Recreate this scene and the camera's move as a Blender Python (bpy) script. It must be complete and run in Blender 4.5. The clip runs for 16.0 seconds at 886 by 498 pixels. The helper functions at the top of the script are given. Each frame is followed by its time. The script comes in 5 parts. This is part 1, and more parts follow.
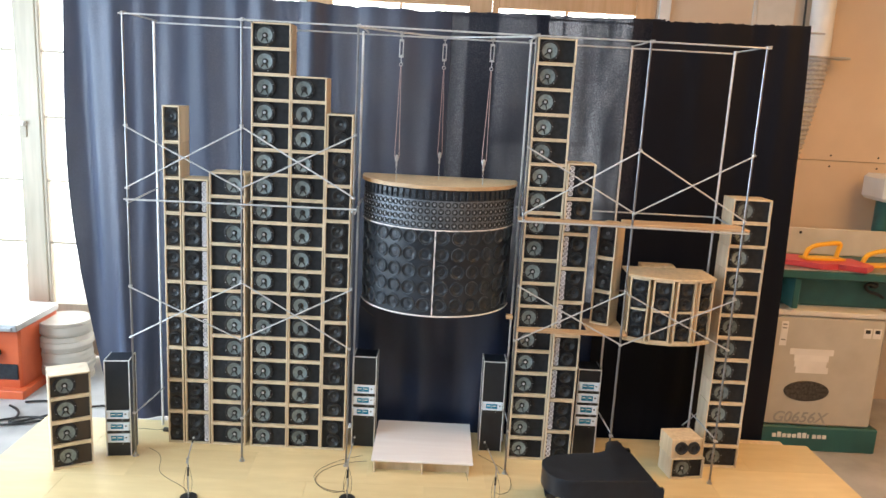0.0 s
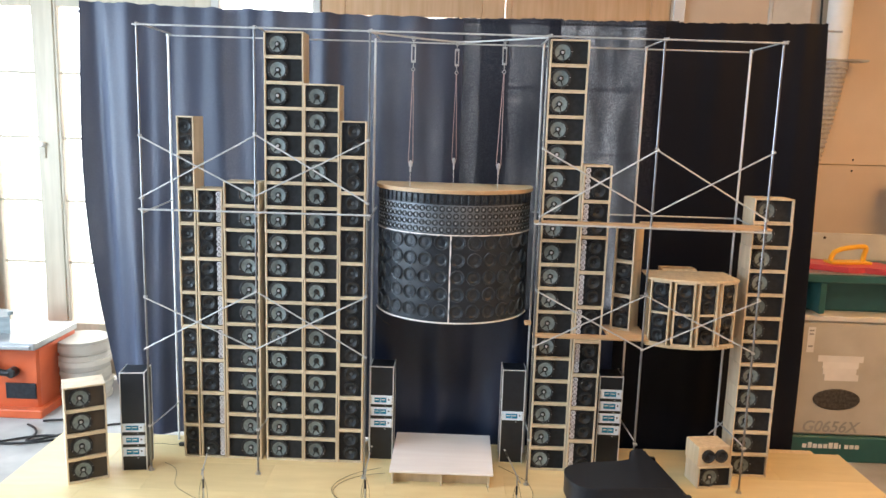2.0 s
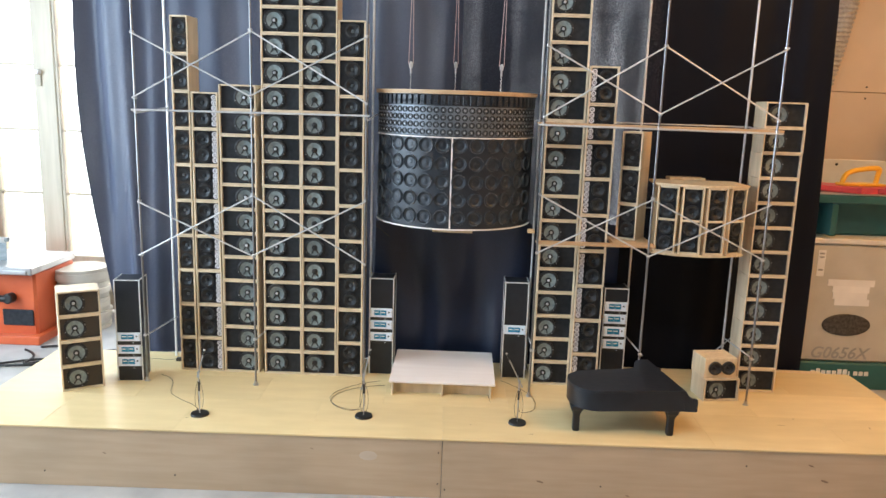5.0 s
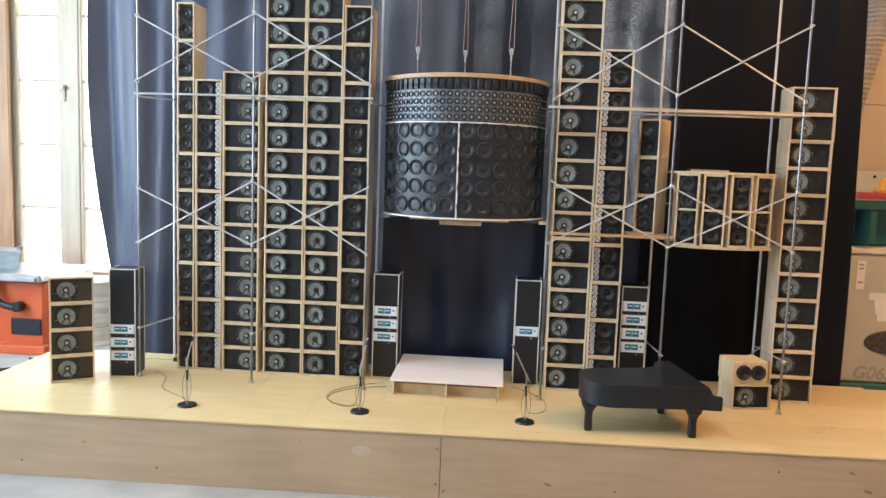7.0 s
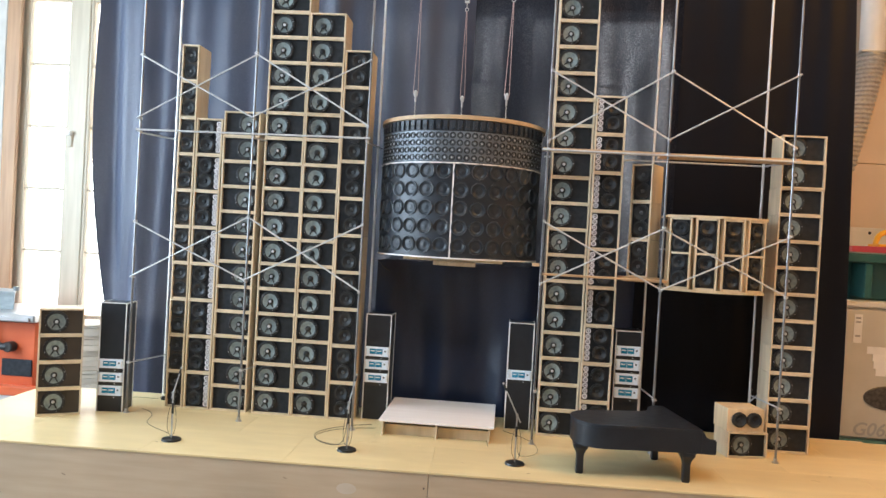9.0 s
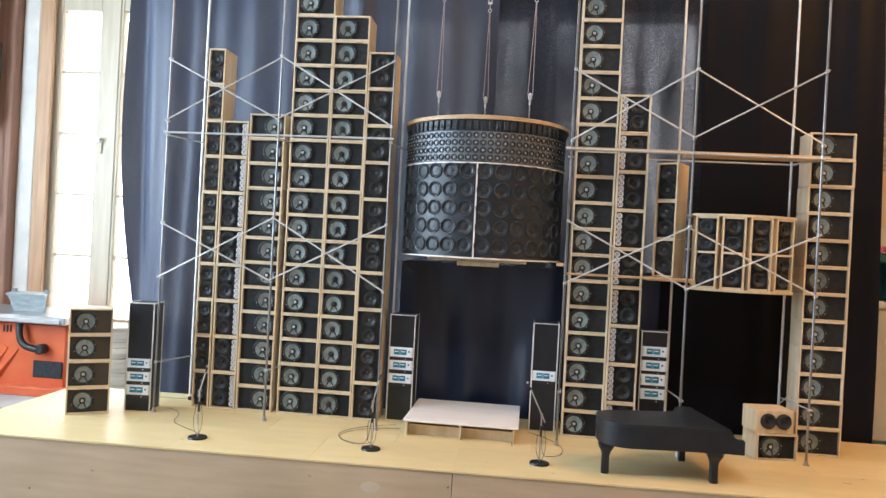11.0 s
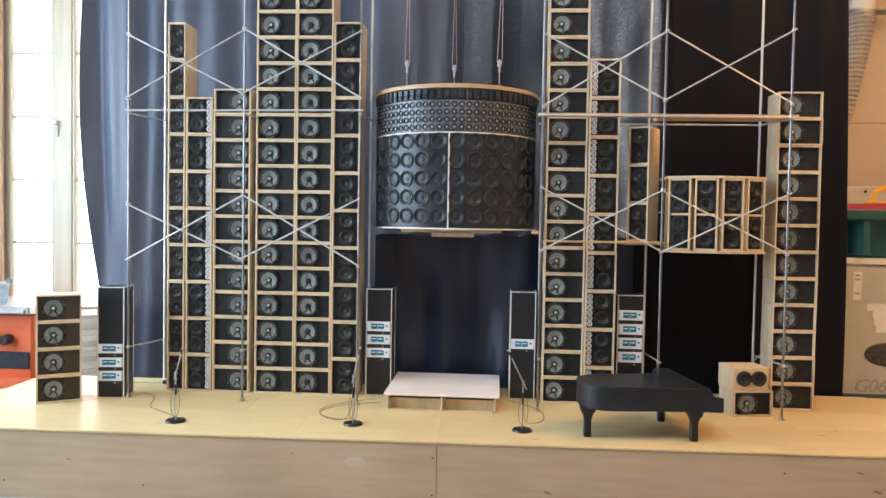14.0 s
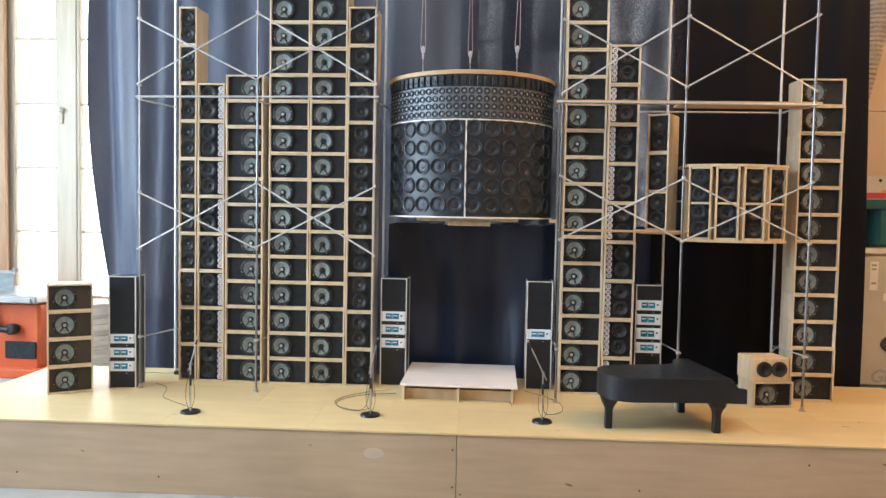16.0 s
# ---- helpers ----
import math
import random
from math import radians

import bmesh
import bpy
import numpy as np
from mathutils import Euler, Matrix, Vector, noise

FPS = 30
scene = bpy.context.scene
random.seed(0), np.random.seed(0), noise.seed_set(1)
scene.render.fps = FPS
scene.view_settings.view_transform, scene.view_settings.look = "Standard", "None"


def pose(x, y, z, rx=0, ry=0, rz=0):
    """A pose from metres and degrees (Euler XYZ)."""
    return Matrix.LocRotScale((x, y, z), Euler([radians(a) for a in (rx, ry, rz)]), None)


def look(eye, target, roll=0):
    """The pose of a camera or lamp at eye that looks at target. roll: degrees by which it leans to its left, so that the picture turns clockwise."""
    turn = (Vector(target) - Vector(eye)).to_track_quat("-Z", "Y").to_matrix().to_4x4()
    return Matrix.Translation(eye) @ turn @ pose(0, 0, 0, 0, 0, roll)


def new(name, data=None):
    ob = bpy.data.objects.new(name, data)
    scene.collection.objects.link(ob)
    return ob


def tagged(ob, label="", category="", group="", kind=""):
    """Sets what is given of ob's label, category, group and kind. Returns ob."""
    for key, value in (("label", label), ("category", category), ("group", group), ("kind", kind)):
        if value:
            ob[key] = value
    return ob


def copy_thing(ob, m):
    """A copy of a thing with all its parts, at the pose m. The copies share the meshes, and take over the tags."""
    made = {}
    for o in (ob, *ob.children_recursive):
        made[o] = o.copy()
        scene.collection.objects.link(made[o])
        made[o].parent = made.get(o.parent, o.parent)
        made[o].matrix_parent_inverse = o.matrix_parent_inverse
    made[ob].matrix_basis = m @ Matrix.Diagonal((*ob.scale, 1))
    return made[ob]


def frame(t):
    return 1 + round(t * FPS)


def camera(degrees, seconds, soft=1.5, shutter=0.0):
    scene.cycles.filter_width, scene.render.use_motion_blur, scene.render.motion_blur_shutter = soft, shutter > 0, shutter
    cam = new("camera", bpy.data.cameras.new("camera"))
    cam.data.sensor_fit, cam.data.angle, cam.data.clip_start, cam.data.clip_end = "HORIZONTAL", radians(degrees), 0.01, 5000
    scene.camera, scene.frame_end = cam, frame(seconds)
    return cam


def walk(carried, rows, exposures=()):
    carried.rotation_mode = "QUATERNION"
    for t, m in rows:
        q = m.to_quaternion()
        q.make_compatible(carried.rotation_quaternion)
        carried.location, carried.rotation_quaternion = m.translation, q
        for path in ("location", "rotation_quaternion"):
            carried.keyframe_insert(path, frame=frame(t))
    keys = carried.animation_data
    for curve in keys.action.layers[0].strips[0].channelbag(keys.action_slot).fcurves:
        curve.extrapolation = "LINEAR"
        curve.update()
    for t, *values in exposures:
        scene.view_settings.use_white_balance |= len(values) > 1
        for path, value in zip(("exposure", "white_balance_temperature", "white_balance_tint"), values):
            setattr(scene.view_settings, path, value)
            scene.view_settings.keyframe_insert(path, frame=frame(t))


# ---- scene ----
cam = camera(61.1, 16.0)
METRES, EYE, TILT, LEAN, TURN = 1.0, 1.648, -11.5, -3.0, 0.0
ROWS = [
    (0.0, 0.0, 0.0, 0.0, 0.0, 0.0, -0.0),
    (0.5, -0.0035, 0.0106, -0.0, 0.38, 0.12, 0.08),
    (1.0, 0.0023, 0.0105, -0.0086, 0.83, 0.48, 0.25),
    (1.5, 0.0094, 0.018, -0.0418, 1.15, 1.27, 0.55),
    (2.0, 0.0117, 0.037, -0.0829, 1.47, 2.13, 0.96),
    (2.5, 0.0135, 0.0421, -0.1325, 1.59, 4.27, 1.55),
    (3.0, 0.0197, 0.06, -0.185, 1.75, 4.64, 1.58),
    (3.5, 0.0228, 0.072, -0.2278, 2.0, 2.8, 1.39),
    (4.0, 0.0228, 0.0828, -0.28, 1.64, 2.04, 1.07),
    (4.5, 0.0198, 0.1053, -0.3255, 1.4, 1.18, 1.11),
    (5.0, 0.0205, 0.1164, -0.351, 1.87, 0.52, 0.81),
    (7.5, 0.1405, 0.296, -0.6614, 4.87, 6.98, -0.06),
    (8.0, 0.1447, 0.3006, -0.6778, 3.93, 8.0, -0.51),
    (8.5, 0.1533, 0.2794, -0.6846, 4.25, 9.49, -0.99),
    (9.0, 0.1574, 0.2868, -0.7162, 4.76, 10.84, -1.15),
    (11.5, 0.1603, 0.2934, -0.7524, 6.88, 11.57, -1.31),
    (12.0, 0.1558, 0.2999, -0.7543, 6.98, 11.13, -1.06),
    (12.5, 0.1562, 0.3034, -0.7585, 6.74, 10.8, -0.59),
    (13.0, 0.1549, 0.3055, -0.7599, 6.23, 10.43, 0.04),
    (13.5, 0.1488, 0.3083, -0.763, 5.35, 10.04, 0.67),
    (14.0, 0.1301, 0.3147, -0.7615, 4.53, 9.71, 1.14),
    (14.5, 0.115, 0.3194, -0.7611, 3.95, 9.44, 1.36),
    (15.0, 0.0917, 0.3331, -0.7567, 3.82, 9.19, 1.37),
    (15.5, 0.0748, 0.3407, -0.7564, 4.02, 8.99, 1.27),
    (16.0, 0.0618, 0.3456, -0.755, 4.33, 8.89, 1.11),
]
walk(cam, [(t, pose(0, 0, EYE, TILT, LEAN, TURN) @ pose(METRES * x, METRES * y, METRES * z, 90 + pitch, roll, yaw)) for t, x, y, z, yaw, pitch, roll in ROWS])
scene.view_settings.exposure = -0.13

# ---- light ----
world = bpy.data.worlds.new("world")
scene.world = world
world.use_nodes = True
sky = world.node_tree.nodes.new("ShaderNodeTexSky")
sky.sky_type, sky.sun_disc = "NISHITA", False
sky.sun_elevation, sky.sun_rotation = radians(42), radians(-35)
world.node_tree.nodes["Background"].inputs["Strength"].default_value = 0.12
world.node_tree.links.new(sky.outputs[0], world.node_tree.nodes["Background"].inputs["Color"])

sun_data = bpy.data.lights.new("sun", "SUN")
sun_data.energy, sun_data.angle, sun_data.color = 3.0, radians(0.5), (1.0, 0.95, 0.86)
sun = new("sun", sun_data)
sun.matrix_world = look((-5.0, 9.5, 8.0), (-2.2, 4.0, 0.2))


def area(name, eye, target, w, h, watts, color):
    d = bpy.data.lights.new(name, "AREA")
    d.shape, d.size, d.size_y, d.energy, d.color = "RECTANGLE", w, h, watts, color
    ob = new(name, d)
    ob.matrix_world = look(eye, target)
    return ob


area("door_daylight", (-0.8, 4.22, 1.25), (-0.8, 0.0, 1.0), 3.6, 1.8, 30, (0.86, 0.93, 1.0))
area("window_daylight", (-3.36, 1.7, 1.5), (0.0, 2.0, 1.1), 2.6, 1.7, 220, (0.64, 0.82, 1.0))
# Unseen warm lamp, placed from the orange light on the right.
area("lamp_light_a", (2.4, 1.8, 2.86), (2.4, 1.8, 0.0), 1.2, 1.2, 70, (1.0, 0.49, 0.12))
# Added overhead fill; no such source is in view.
area("fill_light_b", (0.1, 0.8, 2.86), (0.1, 0.8, 0.0), 1.2, 0.3, 39, (0.80, 0.92, 1.0))


# ---- materials ----
def mat(name, rough=0.5, metal=0.0):
    m = bpy.data.materials.new(name)
    m.use_nodes = True
    b = m.node_tree.nodes["Principled BSDF"]
    b.inputs["Roughness"].default_value, b.inputs["Metallic"].default_value = rough, metal
    return m, m.node_tree.nodes, m.node_tree.links, b


def surface(name, a, b, rough=0.5, metal=0.0, scale=(8, 8, 8), fine=60.0, bump=0.1, spread=0.1, stain=0.25, sheen=0.0, spec=0.5):
    """Two tones mixed by a stretched noise, a broad stain noise, a tone of its own for each object, and fine relief."""
    m, n, l, p = mat(name, rough, metal)
    co, mp, rnd = n.new("ShaderNodeTexCoord"), n.new("ShaderNodeMapping"), n.new("ShaderNodeObjectInfo")
    mp.inputs["Scale"].default_value = scale
    off = n.new("ShaderNodeVectorMath")
    off.operation = "ADD"
    mul = n.new("ShaderNodeMath")
    mul.operation, mul.inputs[1].default_value = "MULTIPLY", 37.0
    l.new(rnd.outputs["Random"], mul.inputs[0])
    l.new(co.outputs["Object"], mp.inputs["Vector"])
    l.new(mp.outputs[0], off.inputs[0])
    l.new(mul.outputs[0], off.inputs[1])
    grain, broad = n.new("ShaderNodeTexNoise"), n.new("ShaderNodeTexNoise")
    grain.inputs["Scale"].default_value, grain.inputs["Detail"].default_value = 1.0, 5.0
    broad.inputs["Scale"].default_value, broad.inputs["Detail"].default_value = 3.0, 3.0
    l.new(off.outputs[0], grain.inputs["Vector"])
    l.new(co.outputs["Object"], broad.inputs["Vector"])
    ramp = n.new("ShaderNodeValToRGB")
    ramp.color_ramp.elements[0].position, ramp.color_ramp.elements[1].position = 0.33, 0.68
    ramp.color_ramp.elements[0].color, ramp.color_ramp.elements[1].color = (*a, 1), (*b, 1)
    l.new(grain.outputs["Fac"], ramp.inputs[0])
    tone = n.new("ShaderNodeHueSaturation")
    v = n.new("ShaderNodeMath")
    v.operation, v.inputs[1].default_value, v.inputs[2].default_value = "MULTIPLY_ADD", 2 * spread, 1 - spread
    l.new(rnd.outputs["Random"], v.inputs[0])
    v2 = n.new("ShaderNodeMath")
    v2.operation, v2.inputs[1].default_value = "MULTIPLY_ADD", stain
    sub = n.new("ShaderNodeMath")
    sub.operation, sub.inputs[1].default_value = "SUBTRACT", 0.5
    l.new(broad.outputs["Fac"], sub.inputs[0])
    l.new(sub.outputs[0], v2.inputs[0])
    l.new(v.outputs[0], v2.inputs[2])
    l.new(v2.outputs[0], tone.inputs["Value"])
    l.new(ramp.outputs[0], tone.inputs["Color"])
    l.new(tone.outputs[0], p.inputs["Base Color"])
    rr = n.new("ShaderNodeMath")
    rr.operation, rr.inputs[1].default_value, rr.inputs[2].default_value = "MULTIPLY_ADD", 0.25, rough - 0.125
    l.new(grain.outputs["Fac"], rr.inputs[0])
    l.new(rr.outputs[0], p.inputs["Roughness"])
    if bump:
        fn, bp = n.new("ShaderNodeTexNoise"), n.new("ShaderNodeBump")
        fn.inputs["Scale"].default_value, fn.inputs["Detail"].default_value = fine, 4.0
        bp.inputs["Strength"].default_value, bp.inputs["Distance"].default_value = bump, 0.002
        l.new(co.outputs["Object"], fn.inputs["Vector"])
        l.new(fn.outputs["Fac"], bp.inputs["Height"])
        l.new(bp.outputs[0], p.inputs["Normal"])
    p.inputs["Specular IOR Level"].default_value = spec
    if sheen:
        p.inputs["Sheen Weight"].default_value, p.inputs["Sheen Roughness"].default_value = sheen, 0.4
        p.inputs["Sheen Tint"].default_value = (0.5, 0.66, 1.0, 1)
    return m


def glow(name, color, strength):
    m = bpy.data.materials.new(name)
    m.use_nodes = True
    b = m.node_tree.nodes["Principled BSDF"]
    b.inputs["Base Color"].default_value = (*color, 1)
    b.inputs["Emission Color"].default_value, b.inputs["Emission Strength"].default_value = (*color, 1), strength
    return m


PINE = surface("pale_plywood", (0.56, 0.44, 0.29), (0.72, 0.59, 0.42), 0.5, scale=(30, 30, 5), spread=0.07)
PINE_SIDE = surface("pine_board", (0.58, 0.44, 0.27), (0.74, 0.59, 0.39), 0.5, scale=(60, 60, 4), spread=0.1)
STAGE = surface("varnished_birch", (0.645, 0.495, 0.258), (0.70, 0.55, 0.298), 0.46, scale=(6, 30, 30), spread=0.05, stain=0.34, bump=0.06, spec=0.35)
FACE = surface("bare_birch_ply", (0.45, 0.33, 0.215), (0.495, 0.37, 0.25), 0.6, scale=(5, 12, 60), spread=0.03, stain=0.42)
DENT = surface("brown_dent", (0.20, 0.13, 0.08), (0.30, 0.20, 0.13), 0.7)
FILLER = surface("wood_filler", (0.48, 0.385, 0.29), (0.56, 0.46, 0.36), 0.7, spread=0.02)
WHITEWOOD = surface("limed_plywood", (0.79, 0.72, 0.68), (0.84, 0.78, 0.74), 0.5, scale=(4, 40, 40), spread=0.05)
BAFFLE = surface("black_baffle", (0.0095, 0.0105, 0.0125), (0.021, 0.023, 0.027), 0.6, scale=(60, 60, 60), spread=0.3, stain=0.7, spec=0.3, sheen=0.22)
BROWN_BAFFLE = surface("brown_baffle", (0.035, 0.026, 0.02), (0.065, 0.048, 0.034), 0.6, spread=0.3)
RUBBER = surface("black_surround", (0.010, 0.010, 0.011), (0.02, 0.02, 0.022), 0.48, spread=0.2)
CONE = surface("grey_paper_cone", (0.12, 0.15, 0.15), (0.20, 0.235, 0.232), 0.6, scale=(90, 90, 90), spread=0.22)
DARK_CONE = surface("black_paper_cone", (0.010, 0.0115, 0.0135), (0.021, 0.0235, 0.027), 0.48, scale=(90, 90, 90), spread=0.2, spec=0.35)
MIDCAP = surface("grey_dust_cap", (0.05, 0.055, 0.06), (0.09, 0.098, 0.105), 0.35, spread=0.2, bump=0.0)
# Front rods darkened in colour for the dark room they reflect.
DIMSTEEL = surface("steel_dim_reflection", (0.20, 0.20, 0.205), (0.32, 0.32, 0.325), 0.34, 1.0, scale=(200, 200, 12), spread=0.08, bump=0.0)
STEEL = surface("bright_steel", (0.42, 0.42, 0.43), (0.56, 0.56, 0.57), 0.34, 1.0, scale=(200, 200, 12), spread=0.08, bump=0.0)
WIRE = surface("galvanised_wire", (0.46, 0.46, 0.47), (0.60, 0.60, 0.61), 0.42, 0.4, scale=(200, 200, 12), spread=0.06, bump=0.0)
SHELFWOOD = surface("stained_pine", (0.47, 0.30, 0.16), (0.60, 0.41, 0.24), 0.5, scale=(5, 60, 60), spread=0.08)
SILVER = surface("silver_paint", (0.72, 0.80, 0.90), (0.80, 0.87, 0.96), 0.35, 0.0, spread=0.08, bump=0.0)
CAPGREY = surface("grey_cap", (0.30, 0.31, 0.32), (0.44, 0.45, 0.47), 0.4, 0.0, spread=0.2, bump=0.0)
BANDGREY = surface("dark_grey_metal", (0.13, 0.143, 0.162), (0.22, 0.238, 0.26), 0.44, 0.4, spread=0.05, bump=0.0)
ALU = surface("aluminium_edge", (0.66, 0.66, 0.66), (0.8, 0.8, 0.8), 0.4, 0.4, spread=0.05, bump=0.0)
METER = surface("teal_meter", (0.015, 0.17, 0.30), (0.03, 0.25, 0.42), 0.2, spread=0.1, bump=0.0)
INK = surface("black_plastic", (0.010, 0.010, 0.010), (0.02, 0.02, 0.02), 0.4, spread=0.1, bump=0.0)
BLACKPAINT = surface("matt_black_paint", (0.005, 0.007, 0.011), (0.010, 0.013, 0.019), 0.38, scale=(25, 25, 25), spread=0.05, stain=0.5, bump=0.15, fine=90)
DRUMBLACK = surface("satin_black_shell", (0.013, 0.017, 0.024), (0.026, 0.032, 0.042), 0.38, spread=0.08, bump=0.05)
# Rims lightened in colour for the thin overhead highlight along their edges.
DRUMRIM = surface("black_rim_highlight", (0.05, 0.058, 0.068), (0.08, 0.09, 0.103), 0.27, spread=0.15, bump=0.0)
# Lid colour holds pale scuffs and the bluish sheen of light on top.
SCUFF_SHEEN = surface("scuffed_black_with_sheen", (0.006, 0.008, 0.012), (0.020, 0.024, 0.032), 0.42, scale=(38, 60, 60), spread=0.05, stain=1.1, bump=0.15, fine=90)
DRUMCONE = surface("charcoal_cone", (0.014, 0.018, 0.024), (0.026, 0.032, 0.041), 0.4, scale=(60, 60, 60), spread=0.2, bump=0.05)
LACE = surface("pale_tweeter", (0.58, 0.56, 0.60), (0.76, 0.74, 0.77), 0.4, 0.1, scale=(120, 120, 120), spread=0.1)
CORD = surface("brown_cord", (0.34, 0.23, 0.23), (0.48, 0.36, 0.36), 0.6, scale=(200, 200, 200))
CABLE = surface("dark_cable", (0.022, 0.019, 0.016), (0.055, 0.048, 0.038), 0.5)
DRYWALL = surface("bare_drywall", (0.66, 0.52, 0.385), (0.73, 0.58, 0.435), 0.8, scale=(3, 3, 3), spread=0.02, stain=0.12, bump=0.05)
BOARD = surface("grey_white_board", (0.60, 0.57, 0.52), (0.70, 0.67, 0.62), 0.6, spread=0.03)
CONCRETE = surface("concrete", (0.30, 0.29, 0.28), (0.44, 0.43, 0.41), 0.55, scale=(5, 5, 5), spread=0.03, stain=0.4, bump=0.2, fine=40)
DOORWOOD = surface("pale_door_wood", (0.51, 0.44, 0.325), (0.60, 0.525, 0.405), 0.45, scale=(40, 40, 3), spread=0.05)
REDDOOR = surface("tan_door_wood", (0.62, 0.37, 0.19), (0.72, 0.465, 0.27), 0.45, scale=(40, 40, 3), spread=0.05)
REDWOOD = surface("orange_door_wood", (0.46, 0.27, 0.15), (0.58, 0.36, 0.21), 0.45, scale=(40, 40, 3), spread=0.05)
BROWNPOST = surface("brown_post", (0.24, 0.12, 0.08), (0.34, 0.18, 0.12), 0.5, scale=(40, 40, 3))
GREYBEIGE = surface("beige_enamel", (0.46, 0.43, 0.37), (0.52, 0.49, 0.43), 0.4, spread=0.02, stain=0.15, bump=0.03)
GREEN = surface("green_enamel", (0.018, 0.095, 0.095), (0.026, 0.13, 0.128), 0.4, spread=0.05, stain=0.3, bump=0.05)
RED = surface("red_plastic", (0.55, 0.055, 0.075), (0.66, 0.085, 0.105), 0.4, spread=0.05)
ORANGE = surface("orange_enamel", (0.52, 0.085, 0.024), (0.62, 0.12, 0.038), 0.4, spread=0.04, stain=0.2, bump=0.05)
YELLOW = surface("yellow_plastic", (0.80, 0.42, 0.02), (0.88, 0.50, 0.04), 0.35, spread=0.05, bump=0.0)
CASTIRON = surface("cast_iron", (0.36, 0.36, 0.36), (0.5, 0.5, 0.5), 0.35, 0.8, spread=0.05)
BOXGREY = surface("blue_grey_casting", (0.19, 0.22, 0.225), (0.29, 0.32, 0.325), 0.5, 0.0, scale=(20, 20, 60), spread=0.1)
CANVAS = surface("pale_disc_stack", (0.62, 0.57, 0.48), (0.74, 0.69, 0.60), 0.7, spread=0.15)
WHITE = surface("white_plastic", (0.76, 0.75, 0.73), (0.84, 0.83, 0.81), 0.5, spread=0.03)
FOIL = surface("hose_silver", (0.36, 0.34, 0.32), (0.50, 0.48, 0.45), 0.45, 0.1, scale=(60, 60, 60))
LABEL = surface("white_label", (0.72, 0.70, 0.68), (0.82, 0.80, 0.78), 0.6, spread=0.05, bump=0.0)
PLATE = surface("dark_bronze_plate", (0.05, 0.045, 0.04), (0.12, 0.11, 0.10), 0.35, 0.6, scale=(80, 80, 80))
GREYTEXT = surface("grey_lettering", (0.28, 0.275, 0.26), (0.34, 0.335, 0.32), 0.5, bump=0.0)
# Blue in base and sheen stands for cool light on the black folds.
CLOTH = surface("black_cloth", (0.006, 0.011, 0.028), (0.012, 0.022, 0.056), 0.36, scale=(300, 300, 300), bump=0.15, fine=900, sheen=1.0, spread=0.02)
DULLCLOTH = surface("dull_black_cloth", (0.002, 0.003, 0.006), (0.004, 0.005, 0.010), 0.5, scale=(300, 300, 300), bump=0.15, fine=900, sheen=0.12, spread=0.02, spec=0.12)


